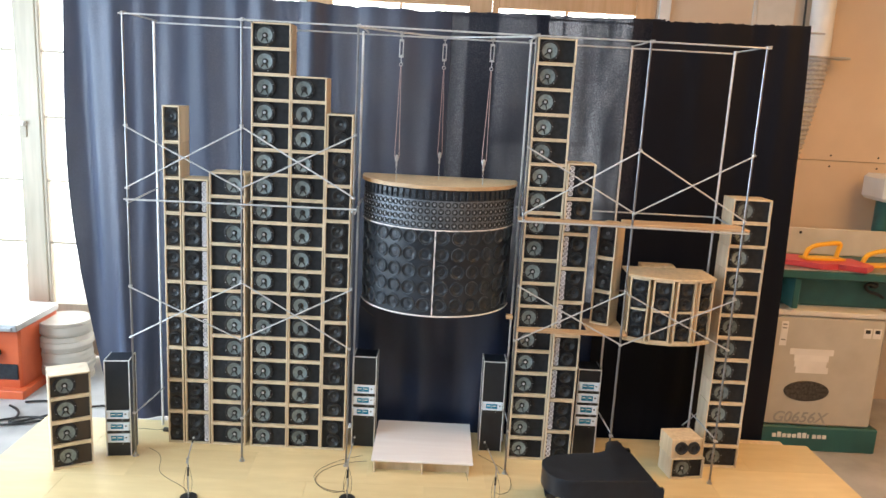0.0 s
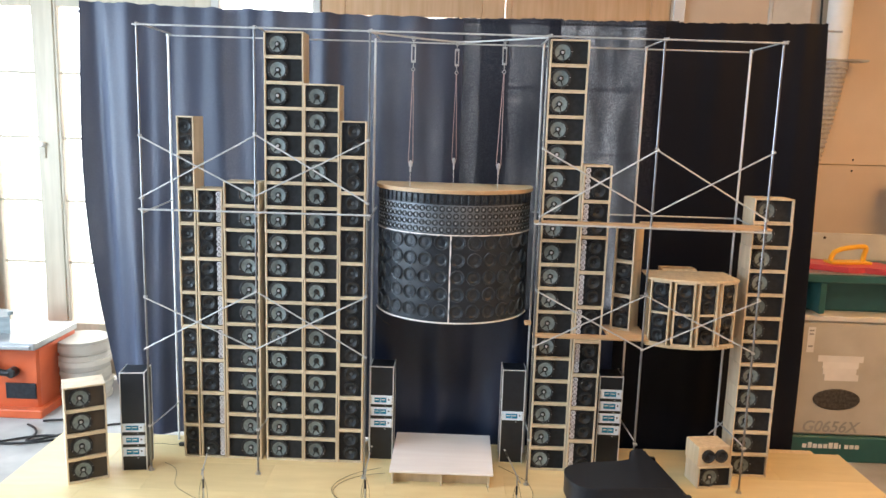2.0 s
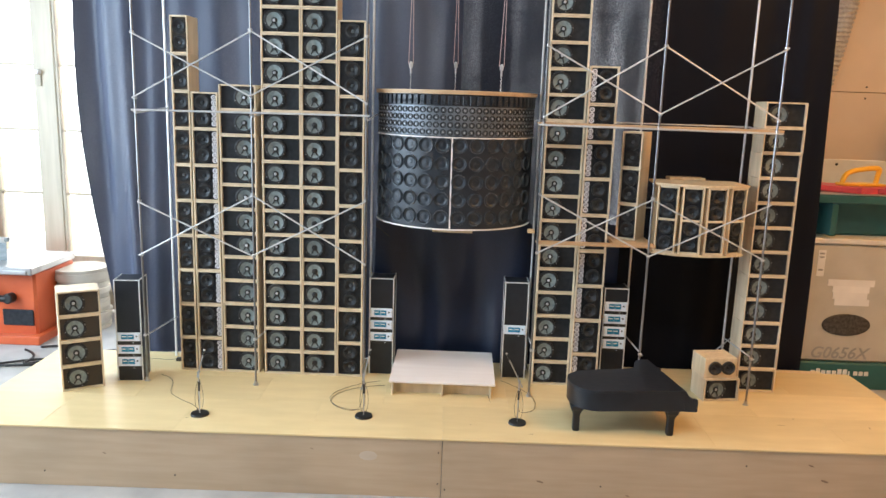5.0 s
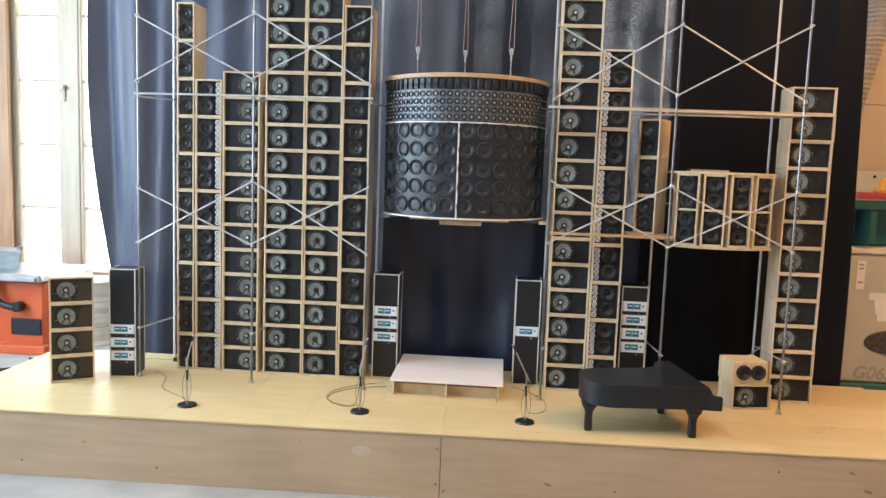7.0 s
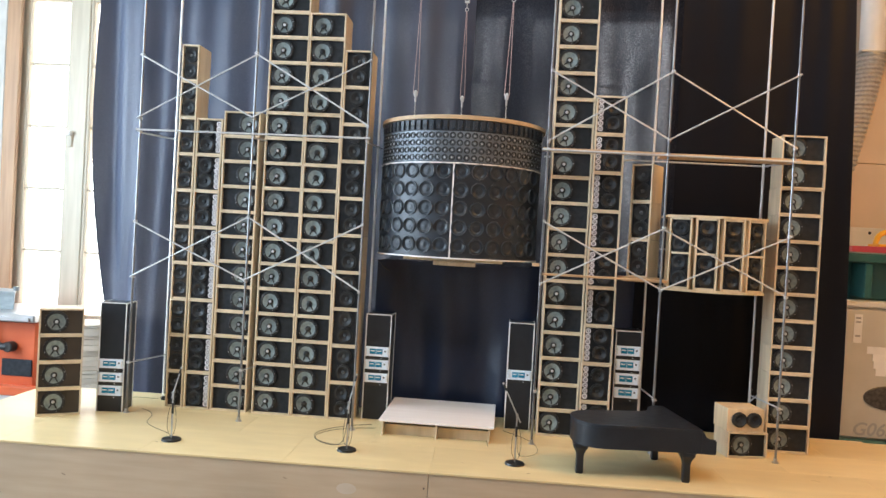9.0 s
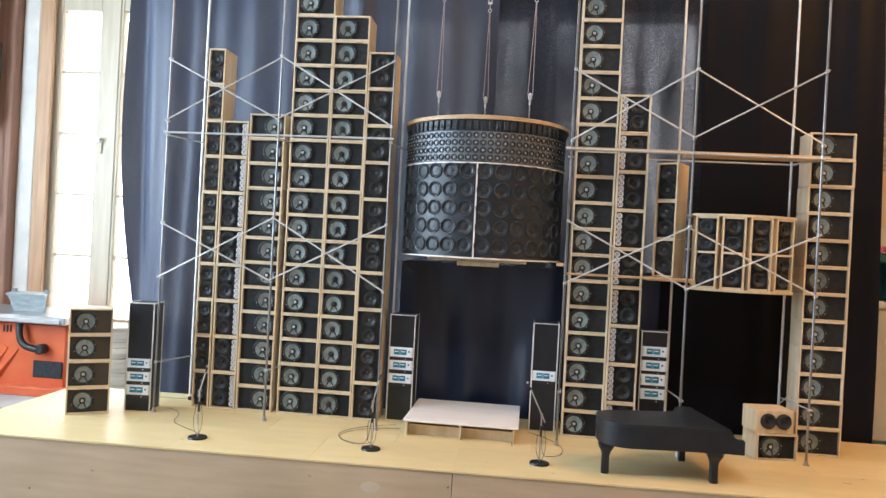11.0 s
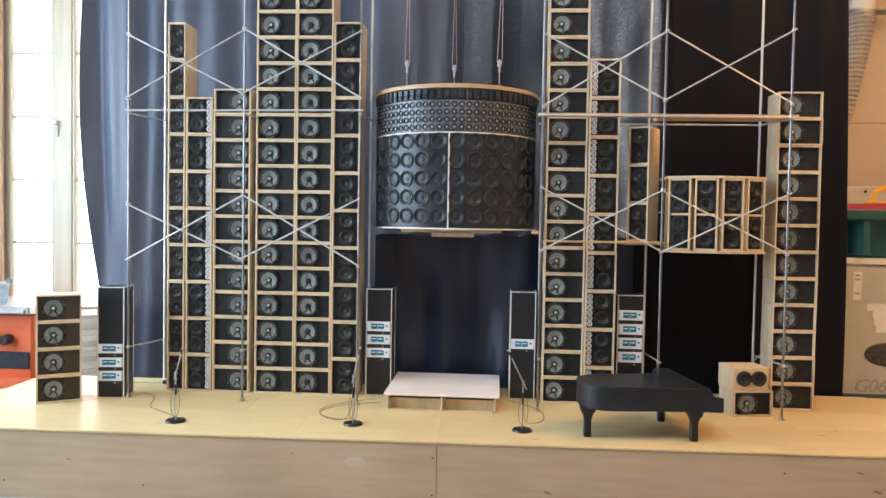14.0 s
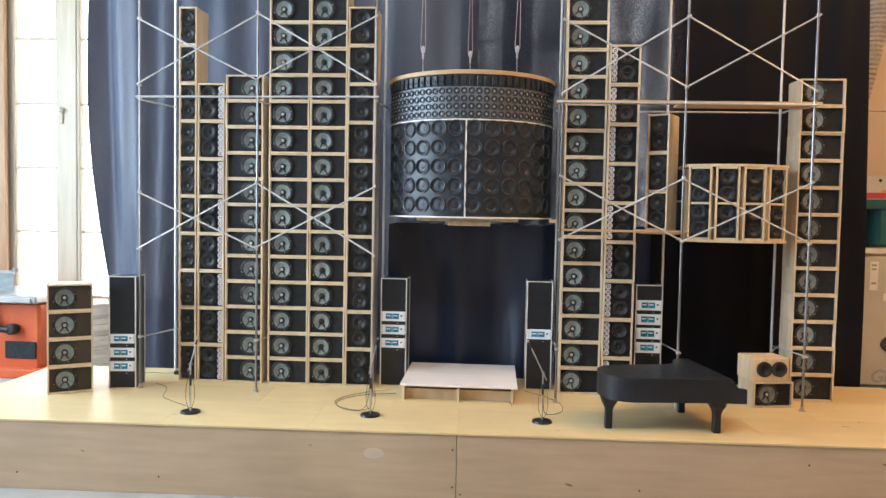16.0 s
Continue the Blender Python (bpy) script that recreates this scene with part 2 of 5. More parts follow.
def curtain_material(name, lo, hi, sheen, dark, through_light):
    m, n, l, p = mat(name, 0.5)
    co = n.new("ShaderNodeTexCoord")
    weave, broad = n.new("ShaderNodeTexNoise"), n.new("ShaderNodeTexNoise")
    weave.inputs["Scale"].default_value, weave.inputs["Detail"].default_value = 480.0, 0.3
    broad.inputs["Scale"].default_value = 2.5
    l.new(co.outputs["Object"], weave.inputs["Vector"])
    l.new(co.outputs["Object"], broad.inputs["Vector"])
    ramp = n.new("ShaderNodeValToRGB")
    # dark scales the navy: up for left haze, down for the dim right
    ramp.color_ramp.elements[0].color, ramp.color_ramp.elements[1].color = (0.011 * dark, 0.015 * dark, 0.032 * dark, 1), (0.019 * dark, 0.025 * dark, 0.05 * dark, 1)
    l.new(broad.outputs["Fac"], ramp.inputs[0])
    l.new(ramp.outputs[0], p.inputs["Base Color"])
    p.inputs["Sheen Weight"].default_value, p.inputs["Sheen Roughness"].default_value = sheen, 0.35
    p.inputs["Sheen Tint"].default_value = (0.52, 0.69, 1.0, 1)
    p.inputs["Specular IOR Level"].default_value = 0.5 if dark > 1 else 0.15
    bp = n.new("ShaderNodeBump")
    bp.inputs["Strength"].default_value, bp.inputs["Distance"].default_value = 0.12, 0.0006
    l.new(weave.outputs["Fac"], bp.inputs["Height"])
    l.new(bp.outputs[0], p.inputs["Normal"])
    hole = n.new("ShaderNodeMapRange")
    hole.inputs[1].default_value, hole.inputs[2].default_value, hole.inputs[3].default_value, hole.inputs[4].default_value = 0.48, 0.64, lo, hi
    speck = n.new("ShaderNodeTexNoise")
    speck.inputs["Scale"].default_value, speck.inputs["Detail"].default_value, speck.inputs["Roughness"].default_value = 300.0, 1.0, 0.6
    l.new(co.outputs["Object"], speck.inputs["Vector"])
    l.new(speck.outputs["Fac"], hole.inputs[0])
    clear, mix = n.new("ShaderNodeBsdfRefraction"), n.new("ShaderNodeMixShader")
    clear.inputs["IOR"].default_value, clear.inputs["Roughness"].default_value = 1.035, 0.5
    clear.inputs["Color"].default_value = (0.82, 0.88, 1.0, 1)
    # Vertical noise bands vary how clear the cloth is.
    bands, stretch, streaks, both = n.new("ShaderNodeTexNoise"), n.new("ShaderNodeMapping"), n.new("ShaderNodeMapRange"), n.new("ShaderNodeMath")
    stretch.inputs["Scale"].default_value = (9.0, 0.0, 1.4)
    bands.inputs["Scale"].default_value, bands.inputs["Detail"].default_value = 1.0, 3.0
    streaks.inputs[1].default_value, streaks.inputs[2].default_value, streaks.inputs[3].default_value, streaks.inputs[4].default_value = 0.38, 0.66, 0.14, 1.0
    both.operation = "MULTIPLY"
    l.new(co.outputs["Object"], stretch.inputs["Vector"])
    l.new(stretch.outputs[0], bands.inputs["Vector"])
    l.new(bands.outputs["Fac"], streaks.inputs[0])
    l.new(streaks.outputs[0], both.inputs[0])
    l.new(hole.outputs[0], both.inputs[1])
    l.new(both.outputs[0], mix.inputs[0])
    l.new(p.outputs[0], mix.inputs[1])
    l.new(clear.outputs[0], mix.inputs[2])
    glim, veil = n.new("ShaderNodeBsdfTranslucent"), n.new("ShaderNodeMixShader")
    glim.inputs["Color"].default_value = (0.30, 0.36, 0.48, 1)
    veil.inputs[0].default_value = through_light
    l.new(mix.outputs[0], veil.inputs[1])
    l.new(glim.outputs[0], veil.inputs[2])
    l.new(veil.outputs[0], n["Material Output"].inputs["Surface"])
    return m


# Haze at left and dimness at right are put into the cloth colour.
LIT_CURTAIN = curtain_material("navy_curtain", 0.001, 0.03, 1.0, 1.5, 0.018)
DIM_CURTAIN = curtain_material("dimmed_curtain", 0.0, 0.0, 0.07, 0.30, 0.0)
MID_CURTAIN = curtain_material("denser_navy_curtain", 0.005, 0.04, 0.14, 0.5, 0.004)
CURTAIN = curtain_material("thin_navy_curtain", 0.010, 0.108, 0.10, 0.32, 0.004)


def glass_material():
    m, n, l, p = mat("clear_glass", 0.02)
    clear, gloss, mix, fres = n.new("ShaderNodeBsdfTransparent"), n.new("ShaderNodeBsdfGlossy"), n.new("ShaderNodeMixShader"), n.new("ShaderNodeFresnel")
    gloss.inputs["Roughness"].default_value = 0.02
    l.new(fres.outputs[0], mix.inputs[0])
    l.new(clear.outputs[0], mix.inputs[1])
    l.new(gloss.outputs[0], mix.inputs[2])
    l.new(mix.outputs[0], n["Material Output"].inputs["Surface"])
    return m


GLASS = glass_material()
DAY = glow("bright_daylight", (1.0, 0.99, 0.96), 7.0)


# ---- mesh helpers ----
def bx(bm, x0, x1, y0, y1, z0, z1, bevel=0.0):
    vs = bmesh.ops.create_cube(bm, size=1.0)["verts"]
    bmesh.ops.transform(bm, verts=vs, matrix=Matrix.Translation(((x0 + x1) / 2, (y0 + y1) / 2, (z0 + z1) / 2)) @ Matrix.Diagonal((x1 - x0, y1 - y0, z1 - z0, 1)))
    if bevel:
        es = list({e for v in vs for e in v.link_edges})
        bmesh.ops.bevel(bm, geom=es, offset=bevel, segments=1, affect="EDGES")
    return bm


def box(*a, bevel=0.0):
    return bx(bmesh.new(), *a, bevel=bevel)


def rod(bm, p, q, r, n=8):
    p, q = Vector(p), Vector(q)
    d = q - p
    m = Matrix.Translation((p + q) / 2) @ d.to_track_quat("Z", "Y").to_matrix().to_4x4()
    bmesh.ops.create_cone(bm, cap_ends=True, segments=n, radius1=r, radius2=r, depth=d.length, matrix=m)
    return bm


def lathe(bm, profile, n=20, m=Matrix()):
    """Turns (radius, forward) pairs round the y axis; forward is towards -y."""
    rings = []
    for r, f in profile:
        if r <= 1e-6:
            rings.append([bm.verts.new(m @ Vector((0, -f, 0)))])
        else:
            rings.append([bm.verts.new(m @ Vector((r * math.cos(2 * math.pi * i / n), -f, r * math.sin(2 * math.pi * i / n)))) for i in range(n)])
    for a, b in zip(rings, rings[1:]):
        for i in range(n):
            j = (i + 1) % n
            if len(a) == 1:
                bm.faces.new((a[0], b[j], b[i]))
            elif len(b) == 1:
                bm.faces.new((a[i], a[j], b[0]))
            else:
                bm.faces.new((a[i], a[j], b[j], b[i]))
    return bm


def mesh_of(name, bm, material, smooth=False):
    bmesh.ops.recalc_face_normals(bm, faces=bm.faces)
    me = bpy.data.meshes.new(name)
    bm.to_mesh(me)
    bm.free()
    me.materials.append(material)
    if smooth:
        for p in me.polygons:
            p.use_smooth = True
        me.set_sharp_from_angle(angle=radians(35))
    return me


def part(name, bm, material, parent=None, label="", smooth=False):
    ob = new(name, bm if isinstance(bm, bpy.types.Mesh) else mesh_of(name, bm, material, smooth))
    ob.parent = parent
    if label:
        ob["label"] = label
    return ob


def at(ob, x=0, y=0, z=0, rx=0, ry=0, rz=0):
    ob.matrix_basis = pose(x, y, z, rx, ry, rz)
    return ob


def thing(name, label, category, group="", kind="", m=None):
    ob = new(name)
    ob.empty_display_size = 0.05
    if m is not None:
        ob.matrix_basis = m
    return tagged(ob, label, category, group, kind)


def setting(name, bm, material, label, category, smooth=False):
    return tagged(part(name, bm, material, None, "", smooth), label, category, "", "structure")


def curve(name, pts, r, material, parent=None, cyclic=False):
    cu = bpy.data.curves.new(name, "CURVE")
    cu.dimensions, cu.bevel_depth, cu.bevel_resolution, cu.resolution_u = "3D", r, 2, 6
    sp = cu.splines.new("NURBS")
    sp.points.add(len(pts) - 1)
    for q, p in zip(sp.points, pts):
        q.co = (*p, 1)
    sp.use_endpoint_u, sp.order_u, sp.use_cyclic_u = True, 3, cyclic
    cu.materials.append(material)
    ob = new(name, cu)
    ob.parent = parent
    return ob


def slab(pts, z0, z1, bevel=0.0):
    bm = bmesh.new()
    lo, hi = [bm.verts.new((*p, z0)) for p in pts], [bm.verts.new((*p, z1)) for p in pts]
    bm.faces.new(lo), bm.faces.new(hi[::-1])
    for i in range(len(lo)):
        j = (i + 1) % len(lo)
        bm.faces.new((lo[i], hi[i], hi[j], lo[j]))
    if bevel:
        bmesh.ops.bevel(bm, geom=[e for e in bm.edges if abs(e.verts[0].co.z - e.verts[1].co.z) < 1e-6], offset=bevel, segments=2, affect="EDGES")
    return bm


# ---- room ----
S = 0.21          # stage top
BACK = 4.25       # back wall
setting("floor", box(-3.6, 4.4, -3.4, 5.6, -0.12, 0.0), CONCRETE, "grey concrete workshop floor", "floor")
setting("ceiling", box(-3.6, 4.4, -3.4, 4.45, 3.0, 3.1), BOARD, "plain pale ceiling", "ceiling")
setting("wall_east", box(4.2, 4.4, -3.2, 4.45, 0, 3.0), DRYWALL, "bare tan drywall", "wall")
setting("wall_south", box(-3.4, 4.2, -3.4, -3.2, 0, 3.0), DRYWALL, "bare tan drywall", "wall")
bm = bmesh.new()
for b in ((-3.6, -3.4, -3.4, 0.3, 0, 3.0), (-3.6, -3.4, 3.1, 4.45, 0, 3.0), (-3.6, -3.4, 0.3, 3.1, 0, 0.6), (-3.6, -3.4, 0.3, 3.1, 2.4, 3.0)):
    bx(bm, *b)
setting("wall_west", bm, DRYWALL, "tan wall with a wide window opening", "wall")
bm = bmesh.new()
bx(bm, 1.14, 4.2, BACK, BACK + 0.2, 0, 1.405)
bx(bm, 1.14, 4.2, BACK, BACK + 0.2, 1.409, 3.0)
bx(bm, -3.4, 1.14, BACK, BACK + 0.2, 2.335, 3.0)
bx(bm, -3.4, -2.73, BACK, BACK + 0.2, 0, 2.335)
north = setting("wall_north", bm, DRYWALL, "tan drywall with a horizontal board joint", "wall")
setting("backdrop", box(-9, 7, 6.6, 6.65, -0.5, 6.0), DAY, "white overexposed daylight outside", "backdrop")
setting("ground", box(-40, 40, 5.6, 60, -0.2, -0.02), CONCRETE, "pale ground outside the doors", "ground")
w1 = thing("window_1", "wide white-framed window in the side wall", "window", kind="structure")
for a, b, c, d in ((0.3, 3.1, 0.6, 0.66), (0.3, 3.1, 2.34, 2.4), (0.3, 0.36, 0.66, 2.34), (3.04, 3.1, 0.66, 2.34), (1.67, 1.73, 0.66, 2.34)):
    part("window_frame", box(-3.54, -3.48, a, b, c, d, bevel=0.004), WHITE, w1)
for a, b in ((0.36, 1.67), (1.73, 3.04)):
    part("pane", box(-3.512, -3.508, a, b, 0.66, 2.34), GLASS, w1).visible_shadow = False
setting("casing", box(1.145, 1.205, BACK - 0.022, BACK - 0.001, 0, 2.271, bevel=0.003), WHITE, "white door casing", "trim")
setting("batten", box(1.655, 1.675, BACK - 0.012, BACK - 0.001, 0, 2.99, bevel=0.002), BOARD, "pale vertical batten on the drywall", "trim")
setting("wall_panel", box(1.677, 1.88, BACK - 0.008, BACK - 0.001, 0.0, 2.99), BOARD, "pale primed board on the drywall", "wall panel")
setting("window_ledge", box(-3.398, -3.34, 0.26, 3.14, 0.56, 0.6), BOARD, "white window ledge", "trim")
setting("trim", box(-3.0, -2.8255, BACK - 0.09, BACK - 0.002, 0, 3.0, bevel=0.006), BROWNPOST, "dark brown wooden post", "trim")
setting("lining", box(-2.824, -2.7235, BACK - 0.03, BACK - 0.002, 0, 3.0, bevel=0.004), BOARD, "white lining strip beside the door", "trim")


def leaf(i, x0, x1, g0, g1, cols, wood, handle=None):
    d = thing("door_%d" % i, "pale wooden glazed door with small panes, closed", "door", kind="structure")
    y0, y1, z0, z1 = BACK + 0.02, BACK + 0.075, 0.335, 2.137
    part("stile", box(x0, g0, y0, y1, 0.02, 2.27, bevel=0.004), wood, d)
    part("stile", box(g1, x1, y0, y1, 0.02, 2.27, bevel=0.004), wood, d)
    part("rail", box(g0, g1, y0 + 0.002, y1 - 0.002, 0.02, z0, bevel=0.004), wood, d)
    part("rail", box(g0, g1, y0 + 0.002, y1 - 0.002, z1, 2.27, bevel=0.004), wood, d)
    for k in range(1, 5):
        z = z0 + (z1 - z0) * k / 5
        part("muntin", box(g0, g1, y0 + 0.015, y1 - 0.015, z - 0.007, z + 0.007, bevel=0.003), wood, d)
    for k in range(1, cols):
        x = g0 + (g1 - g0) * k / cols
        part("muntin", box(x - 0.007, x + 0.007, y0 + 0.013, y1 - 0.013, z0, z1, bevel=0.003), wood, d)
    pane = part("pane", box(g0, g1, y0 + 0.025, y0 + 0.029, z0, z1), GLASS, d)
    pane.visible_shadow = False
    if handle:
        hm = bmesh.new()
        bx(hm, handle - 0.012, handle + 0.012, y0 - 0.01, y0, 1.30, 1.365, bevel=0.003)
        part("knob", box(handle - 0.014, handle + 0.014, y0 - 0.035, y0 - 0.002, 1.3655, 1.39, bevel=0.005), WHITE, d, "small white knob")
        part("handle", hm, DOORWOOD, d, "pale wooden latch")


leaf(1, -2.73, -2.252, -2.612, -2.374, 1, DOORWOOD, -2.338)
leaf(2, -2.249, -1.37, -2.232, -1.46, 3, DOORWOOD)
leaf(4, -0.762, 0.243, -0.63, 0.12, 2, REDDOOR)
leaf(5, 0.247, 1.14, 0.28, 1.03, 2, REDDOOR)
side = thing("door_3", "fixed glazed light between the doors, white frame", "door", kind="structure")
for a, b in ((-1.368, -1.322), (-0.81, -0.764)):
    part("jamb", box(a, b, BACK + 0.01, BACK + 0.09, 0.0, 2.27, bevel=0.004), BOARD, side)
part("rail", box(-1.322, -0.81, BACK + 0.02, BACK + 0.08, 0.0, 0.2, bevel=0.004), BOARD, side)
part("pane", box(-1.322, -0.81, BACK + 0.045, BACK + 0.049, 0.2, 2.27), GLASS, side).visible_shadow = False
setting("head_trim", box(-2.735, 1.21, BACK - 0.03, BACK + 0.1, 2.272, 2.335, bevel=0.006), WHITE, "white painted head trim above the doors", "trim")
setting("door_casing", box(-2.722, -2.637, BACK - 0.03, BACK - 0.001, 0, 2.36, bevel=0.004), REDWOOD, "orange wooden door casing", "trim")

# ---- stage ----
stage = thing("stage", "low birch plywood stage with bare front boards", "stage", kind="structure", m=pose(0, 2.32, 0, 0, 0, 1.15) @ pose(0, -2.305, 0))
ROW_A = [-1.62, -1.315, -0.872, -0.430, 0.006, 0.455, 0.899, 1.352, 1.71]
ROW_B = [-1.62, -1.106, -0.658, -0.211, 0.241, 0.672, 1.141, 1.71]
for xs, y0, y1 in ((ROW_A, 2.30, 2.571), (ROW_B, 2.571, 2.795), (ROW_A, 2.795, 3.05)):
    for a, b in zip(xs, xs[1:]):
        part("panel", box(a + 0.0001, b - 0.0001, y0 + 0.0001, y1 - 0.0001, S - 0.006, S, bevel=0.0005), STAGE, stage)
for a, b in ((-1.62, 0.006), (0.006, 1.71)):
    part("front_board", box(a + 0.0008, b - 0.0008, 2.304, 2.322, 0.0, S - 0.0065, bevel=0.001), FACE, stage)
part("side_board", box(-1.618, -1.60, 2.3225, 3.045, 0, S - 0.0065), FACE, stage)
part("side_board", box(1.69, 1.708, 2.3225, 3.045, 0, S - 0.0065), FACE, stage)
part("back_board", box(-1.60, 1.69, 3.03, 3.045, 0, S - 0.0065), FACE, stage)
for x, z in ((-0.006, 0.16), (-0.006, 0.05), (0.018, 0.03), (-0.87, 0.05), (0.53, 0.06), (1.0, 0.15), (-1.3, 0.05)):
    part("screw", lathe(bmesh.new(), [(0.0028, 0.0), (0.0026, 0.0012), (0, 0.0014)], 8, Matrix.Translation((x, 2.304, z))), INK, stage)
for x, z, w in ((0.33, 0.07, 0.012), (1.21, 0.158, 0.010), (1.26, 0.105, 0.014), (-0.42, 0.16, 0.006), (0.62, 0.03, 0.008), (-1.1, 0.12, 0.007)):
    part("dent", lathe(bmesh.new(), [(w, 0.0), (w * 0.7, 0.0005), (0, 0.0006)], 10, Matrix.Translation((x, 2.304, z)) @ Matrix.Rotation(0.3, 4, "Y") @ Matrix.Diagonal((1, 1, 0.28, 1))), DENT, stage, "brown dent in the plywood")
for x, y, w, turn in ((1.19, 2.50, 0.022, -20), (1.50, 2.50, 0.016, 80), (1.26, 2.56, 0.010, 10), (0.10, 2.42, 0.006, 0), (0.30, 2.36, 0.012, -5), (-0.86, 2.40, 0.010, 20)):
    o = part("scratch", box(-w / 2, w / 2, -0.0012, 0.0012, 0.0001, 0.0005, bevel=0.0001), DENT, stage, "short brown scratch in the stage top")
    o.matrix_basis = pose(x, y, S, 0, 0, turn)
part("filler_patch", lathe(bmesh.new(), [(0.03, 0.0), (0.028, 0.0003), (0, 0.0004)], 24, Matrix.Translation((-0.235, 2.304, 0.142)) @ Matrix.Diagonal((1, 1, 0.55, 1))), FILLER, stage, "pale oval filler patch")
setting("plank", box(1.26, 1.60, 3.075, 3.15, 0.0, 0.202, bevel=0.002), PINE_SIDE, "loose pine plank behind the stage", "plank")


# ---- curtains ----
def curtain(name, x0, x1, y, z0, z1, label, material, folds, depth, seed, edge=None, nx=140, nz=40, slope=0.0, category="curtain", lean=0.0, ripple=0.0):
    bm = bmesh.new()
    grid = []
    for k in range(nz + 1):
        w = k / nz
        row = []
        for i in range(nx + 1):
            u = i / nx
            left = x0 + (edge(w) if edge else 0.0)
            x = left + (x1 - lean * w * w - left) * u
            zt = z1 + slope * u + 0.006 * noise.noise((u * 46, seed, 0.5))
            z = z0 + (zt - z0) * w
            ph = 1.5 * noise.noise((x * 2.2, seed, w * 0.7))
            amp = depth * (0.55 + 0.6 * noise.noise((x * 1.3, seed + 3, w * 0.8))) * (1.0 - 0.55 * w)
            dy = amp * math.sin(folds * x * 6.28 + 3 * ph) + 0.012 * noise.noise((x * 4, seed + 7, w * 2.2)) + ripple * (0.6 + noise.noise((x * 3, seed + 9, w))) * math.sin(52.0 * x + 4.0 * noise.noise((x * 3.1, seed + 5, w * 0.6)))
            row.append(bm.verts.new((x, y + dy, z)))
        grid.append(row)
    for a, b in zip(grid, grid[1:]):
        for i in range(nx):
            bm.faces.new((a[i], a[i + 1], b[i + 1], b[i]))
    ob = part(name, bm, material, None, "", True)
    return tagged(ob, label, category, "stage drapes")


def left_edge(w):
    return 0.13 * (1 - w) ** 3 - 0.02 * math.sin(math.pi * w)


curtain("curtain", -1.55, 0.02, 3.17, 0.163, 2.010, "dark navy stage curtain hanging in soft folds", LIT_CURTAIN, 2.6, 0.05, 1.0, left_edge, nx=220, slope=-0.028, ripple=0.009)
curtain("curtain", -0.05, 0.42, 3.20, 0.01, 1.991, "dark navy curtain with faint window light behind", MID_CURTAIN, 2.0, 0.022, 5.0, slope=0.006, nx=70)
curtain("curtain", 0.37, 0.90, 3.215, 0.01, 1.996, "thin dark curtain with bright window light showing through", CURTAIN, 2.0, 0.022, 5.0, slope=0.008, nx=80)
curtain("curtain", 0.84, 1.53, 3.185, 0.01, 1.995, "navy curtain hanging almost flat, coloured near black for dim light", DIM_CURTAIN, 2.0, 0.022, 5.0, slope=0.010, lean=0.045, nx=120, ripple=0.004)
pole = thing("curtain_pole", "thin steel rod that carries the curtains", "curtain rod")
part("rod", rod(bmesh.new(), (-1.60, 3.232, 1.978), (1.57, 3.232, 1.984), 0.004, 10), STEEL, pole)
curtain("backing_cloth", -0.31, 0.34, 3.10, 0.12, 0.80, "black cloth hanging below the curved cluster", CLOTH, 4.5, 0.034, 9.0, nx=120, category="cloth", ripple=0.006)
curtain("backing_cloth", 0.345, 0.72, 3.152, 0.12, 0.80, "black cloth hanging behind the speaker columns", CLOTH, 3.5, 0.02, 15.0, nx=60, category="cloth")
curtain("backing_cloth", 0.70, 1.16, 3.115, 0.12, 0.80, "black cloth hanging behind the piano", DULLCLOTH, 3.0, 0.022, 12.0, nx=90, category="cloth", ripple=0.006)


# ---- speaker cabinets ----
DEPTH, WALL = 0.11, 0.006


def driver_big(parent, x, z, turn=0.0, cap=None):
    """A driver with a grey cone, a dark hub and two dark lead straps, in a black basket."""
    c = Matrix.Translation((x, 0.0072, z))
    d = part("driver", lathe(bmesh.new(), [(0.0382, -0.005), (0.0378, 0.0028), (0.0350, 0.0036), (0.0338, 0.0020), (0.0312, 0.0034), (0.0282, 0.002)], 28), RUBBER, parent, "black driver with a grey cone", True)
    d.matrix_basis = c @ pose(0, 0, 0, 0, turn, 0)
    part("cone", lathe(bmesh.new(), [(0.0285, 0.002), (0.019, -0.0008), (0.010, -0.0042)], 28), CONE, d, "grey paper cone", True)
    part("hub", lathe(bmesh.new(), [(0.0108, -0.0042), (0.0102, -0.0005), (0.0078, 0.0008), (0.0055, 0.001)], 18), INK, d, "", True)
    part("dust_cap", lathe(bmesh.new(), [(0.0056, 0.001), (0.0042, 0.0024), (0, 0.0030)], 12), cap or CAPGREY, d, "", True)
    for a in (-62, -122):
        bm = box(0.008, 0.0265, -0.0018, 0.0015, -0.0022, 0.0022, bevel=0.0006)
        bmesh.ops.transform(bm, verts=bm.verts, matrix=pose(0, 0, 0, 0, -a, 0))
        part("lead_strap", bm, INK, d)
    for a in (20, 200, 290, 330):
        q = radians(a)
        part("bolt", lathe(bmesh.new(), [(0.0016, 0.003), (0.0014, 0.0048), (0, 0.005)], 6, Matrix.Translation((0.0345 * math.cos(q), 0, 0.0345 * math.sin(q)))), CAPGREY, d)
    return d


